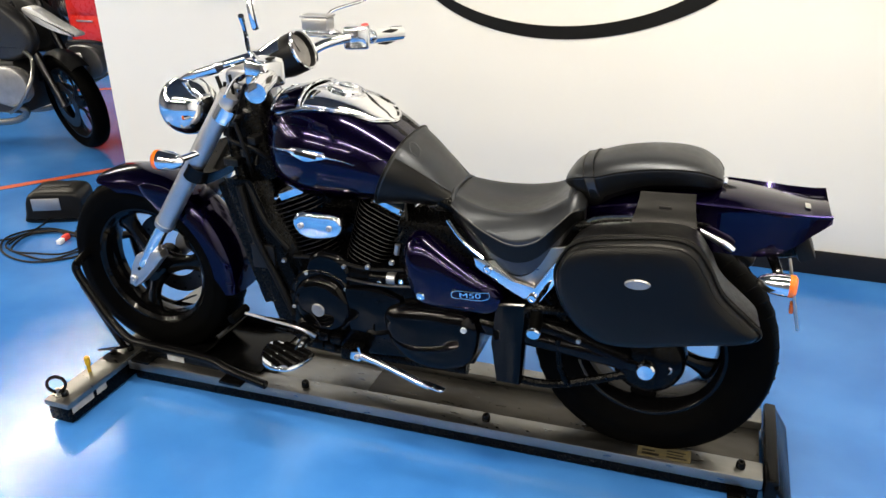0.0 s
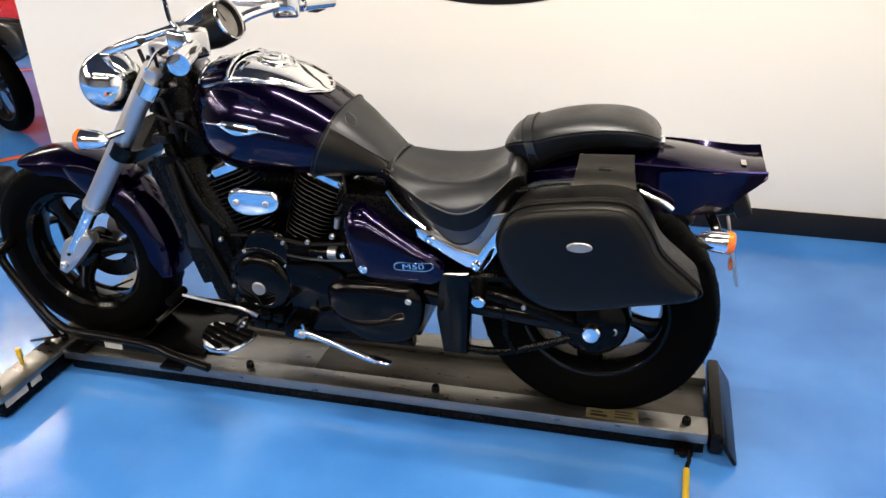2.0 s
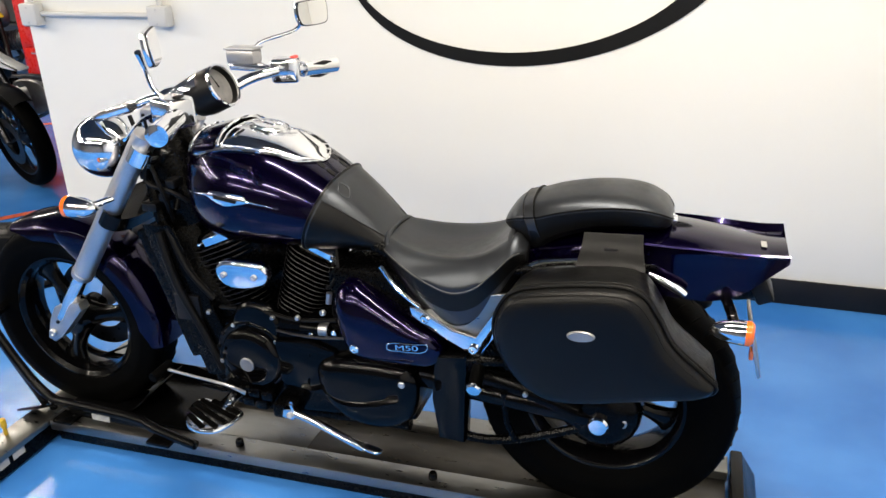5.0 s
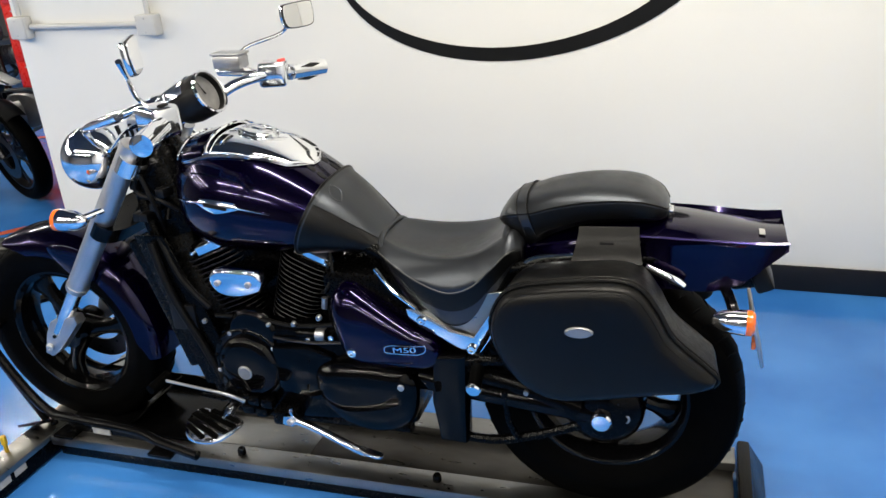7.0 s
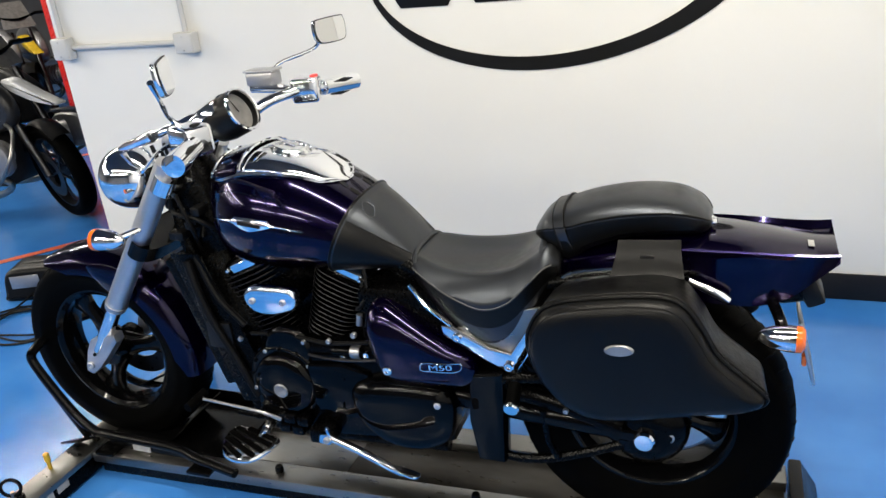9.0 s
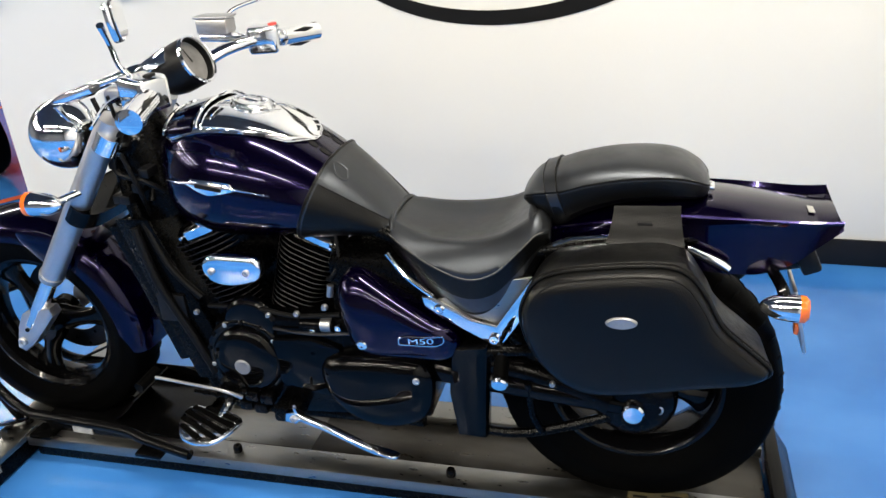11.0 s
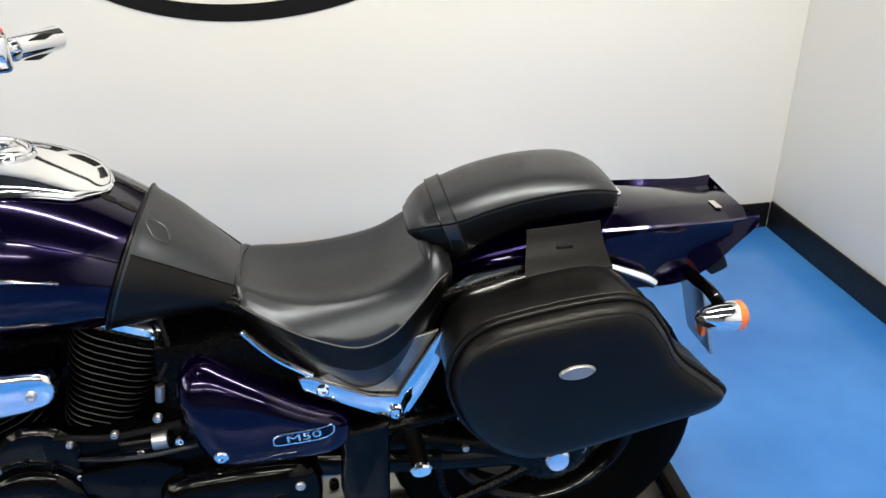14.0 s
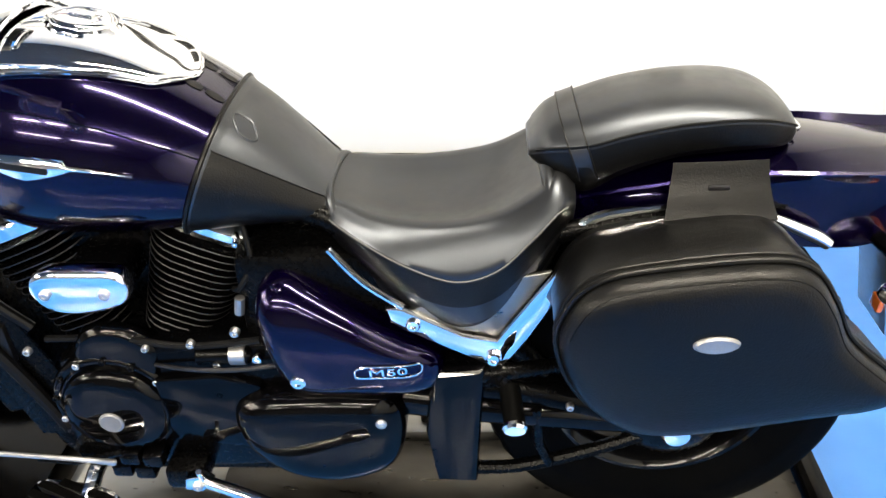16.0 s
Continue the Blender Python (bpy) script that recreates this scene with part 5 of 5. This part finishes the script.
# ---- things beyond the end of the wall ----
charger = thing("battery_charger", (-1.44, 0.95, 0), "black battery charger box with a silver panel on the floor", "battery charger")
part("case", moved(plate([(-0.13, 0.0), (0.13, 0.0), (0.145, 0.05), (0.13, 0.15), (0.02, 0.165), (-0.11, 0.155), (-0.145, 0.05)], -0.10, 0.10, 0.02, 36, None, 3), pose(-1.44, 0.95, 0.001, 0, 0, 24)), DARKPL, charger)
part("front_panel", moved(block(-0.10, 0.04, -0.104, -0.099, 0.07, 0.135, 0.003), pose(-1.44, 0.95, 0.001, 0, 0, 24)), SATIN, charger, "silver front panel")
part("carry_slot", moved(block(-0.07, 0.07, -0.02, 0.03, 0.1625, 0.170, 0.003), pose(-1.44, 0.95, 0.001, 0, 0, 24)), TRIM, charger)
random.seed(3)
for k in range(3):
    pts = []
    for q in np.linspace(0, 2 * math.pi * 1.25, 12):
        pts.append((-1.22 + (0.26 - 0.04 * k) * math.cos(q + k) + random.uniform(-0.02, 0.02), 0.62 + (0.17 - 0.02 * k) * math.sin(q + k) + random.uniform(-0.02, 0.02), 0.0055 + 0.004 * k + 0.001))
    solid("cable", tube(pts, 0.005, 8, 60), CABLE, "loose loop of black cable on the floor", "cable", "cables on the floor")
solid("cable", tube([(-2.6, 0.25, 0.006), (-1.9, 0.42, 0.006), (-1.45, 0.62, 0.006), (-1.42, 0.88, 0.03)], 0.005, 8, 30), CABLE, "long black charger lead on the floor", "cable", "cables on the floor")
clamp = thing("charger_clamp", (-1.18, 0.68, 0), "small red and white charger clamp on the floor", "clamp")
part("jaw", moved(block(-0.012, 0.012, -0.04, 0.0, 0.001, 0.025, 0.005), pose(-1.18, 0.68, 0, 0, 0, 10)), WHITE, clamp)
part("handle", moved(block(-0.012, 0.012, 0.0, 0.045, 0.001, 0.03, 0.006), pose(-1.18, 0.68, 0, 0, 0, 10)), REDPL, clamp)


def touring_bike(x, y, turn, label, body, beak):
    """A tall touring motorcycle; front wheel at the origin, nose along +x."""
    b = thing("motorcycle", (x, y, 0), label, "motorcycle", "parked motorcycles")
    M = pose(x, y, 0, 0, 0, turn)
    steered = M @ pose(0, 0, 0.008, 0, 0, -27) @ pose(0, 0, 0, 8, 0, 0)

    def add(name, bm, mat, par=None, lab="", at=None):
        return part(name, moved(bm, at or M), mat, par or b, lab)
    for wx, r, hw, nm in ((0, 0.315, 0.055, "front_wheel"), (-1.5, 0.31, 0.08, "rear_wheel")):
        c = (wx, 0, r + 0.001)
        at = steered if wx == 0 else M
        w = add(nm, lathe([(-0.05, 0.02), (-0.05, 0.04), (0.05, 0.04), (0.05, 0.02)], c, n=24), DARKSTEEL)
        prof = spline([(-hw * 0.7, r - 0.08), (-hw, r - 0.045), (-hw * 0.8, r - 0.015), (0, r), (hw * 0.8, r - 0.015), (hw, r - 0.045), (hw * 0.7, r - 0.08)], 20)
        add("tyre", lathe(prof, c, n=48, closed=True), RUBBER, w, "black tyre", at=at)
        add("rim", lathe([(-hw * 0.7, r - 0.075), (-hw * 0.7, r - 0.09), (0, r - 0.105), (hw * 0.7, r - 0.09), (hw * 0.7, r - 0.075)], c, n=48, closed=True), DARKSTEEL, w, "dark rim", at=at)
        for k in range(10):
            a = 2 * math.pi * k / 10 + 0.2
            add("spoke", tube([(wx + 0.035 * math.cos(a), 0.02 * (-1) ** k, c[2] + 0.035 * math.sin(a)), (wx + (r - 0.098) * math.cos(a + 0.12), 0.0, c[2] + (r - 0.098) * math.sin(a + 0.12))], 0.008, 6), DARKSTEEL, w, at=at)
        add("brake_disc", lathe([(-0.062, 0.09), (-0.062, 0.15), (-0.066, 0.15), (-0.066, 0.09)], c, n=40, closed=True), DARKSTEEL, w, at=at)
    for s in (-1, 1):
        add("fork_leg", tube([(0, s * 0.085, 0.31), (-0.18, s * 0.085, 0.72), (-0.26, s * 0.085, 0.95)], [0.026, 0.024, 0.022], 12), DARKSTEEL, at=steered)
        cyl = add("cylinder", tube([(-0.38, s * 0.13, 0.46), (-0.21, s * 0.33, 0.48)], [0.075, 0.085], 18), GREY, None, "grey boxer engine cylinder")
        for k in range(6):
            p, q = Vector((-0.38, s * 0.13, 0.46)), Vector((-0.21, s * 0.33, 0.48))
            add("fin", tube([p.lerp(q, 0.2 + 0.12 * k), p.lerp(q, 0.23 + 0.12 * k)], 0.1, 18), GREY, cyl)
        add("valve_cover", plate([(-0.34, 0.43), (-0.30, 0.38), (-0.14, 0.38), (-0.06, 0.44), (-0.08, 0.55), (-0.16, 0.60), (-0.29, 0.60), (-0.34, 0.54)], s * 0.33, s * 0.39, 0.02, 32), GREY, cyl, "rounded silver valve cover")
        add("exhaust_header", tube([(-0.46, s * 0.26, 0.38), (-0.24, s * 0.24, 0.30), (-0.45, s * 0.18, 0.20), (-0.9, s * 0.12, 0.19)], 0.021, 12, 20), STEEL)
        add("crash_bar", tube([(-0.26, s * 0.14, 0.66), (-0.06, s * 0.30, 0.64), (0.0, s * 0.41, 0.54), (-0.10, s * 0.42, 0.40), (-0.40, s * 0.20, 0.27)], 0.012, 10, 20), STEEL, None, "bare steel crash bar")
        add("tank_side", plate([(-0.85, 0.72), (-0.80, 0.66), (-0.45, 0.60), (-0.22, 0.62), (-0.14, 0.72), (-0.20, 0.86), (-0.42, 0.98), (-0.75, 0.90)], s * 0.08, s * 0.19, 0.04, 40, None, 4), body, None, "dark side panel")
        add("handlebar_grip", tube([(-0.34, s * 0.20, 1.10), (-0.38, s * 0.42, 1.09)], 0.017, 10), DARKPL)
    add("crankcase", block(-0.78, -0.34, -0.15, 0.15, 0.24, 0.60, 0.04), MOTOGREY)
    add("beak", plate([(0.08, 0.745), (0.04, 0.735), (-0.10, 0.77), (-0.24, 0.84), (-0.28, 0.90), (-0.20, 0.90), (-0.06, 0.82)], -0.05, 0.05, 0.015, 30), beak, None, "pale pointed front beak")
    add("front_fender", sheet([[(0.345 * math.cos(a), 0.06 * q, 0.316 + (0.345 - 0.02 * q * q) * math.sin(a)) for q in np.linspace(-1, 1, 7)] for a in np.linspace(radians(50), radians(160), 14)], 0.004), DARKPL, at=steered)
    add("windscreen", sheet([[(-0.25 - 0.12 * f, 0.16 * q * (1 - 0.3 * f), 0.98 + 0.25 * f) for q in np.linspace(-1, 1, 7)] for f in np.linspace(0, 1, 6)], 0.004), DIAL)
    add("handlebar", tube([(-0.34, -0.21, 1.10), (-0.28, 0, 1.06), (-0.34, 0.21, 1.10)], 0.014, 10, 14), FRAME)
    add("seat", block(-1.45, -0.80, -0.14, 0.14, 0.78, 0.88, 0.04), LEATHER, None, "black seat")
    add("tail", block(-1.75, -1.30, -0.12, 0.12, 0.72, 0.80, 0.03), body)
    add("swing_arm", tube([(-0.75, 0.08, 0.36), (-1.5, 0.08, 0.31)], 0.035, 10), GREY)
    add("centre_stand", tube([(-0.80, -0.12, 0.24), (-0.92, -0.20, 0.012)], 0.012, 8), FRAME)
    return b


touring_bike(-2.17, 1.98, 6, "grey and black touring motorcycle with a white beak", MOTOGREY, WHITE)
touring_bike(-4.75, 4.35, -25, "silver touring motorcycle parked in the workshop", GREY, YELLOW)

cab = thing("tool_cabinet", (-4.39, 4.55, 0), "tall red steel tool cabinet on a black base", "tool cabinet")
part("plinth", block(-4.52, -3.98, 4.25, 4.85, 0.001, 0.20, 0.01), TRIM, cab, "black base")
part("carcass", block(-4.46, -4.02, 4.3, 4.8, 0.201, 1.55, 0.01), RED, cab)
for k in range(5):
    d = part("drawer", block(-4.42, -4.06, 4.285, 4.299, 0.225 + 0.26 * k, 0.455 + 0.26 * k, 0.004), RED, cab, "red drawer front")
    part("handle", block(-4.34, -4.14, 4.272, 4.284, 0.405 + 0.26 * k, 0.42 + 0.26 * k, 0.003), SATIN, d)
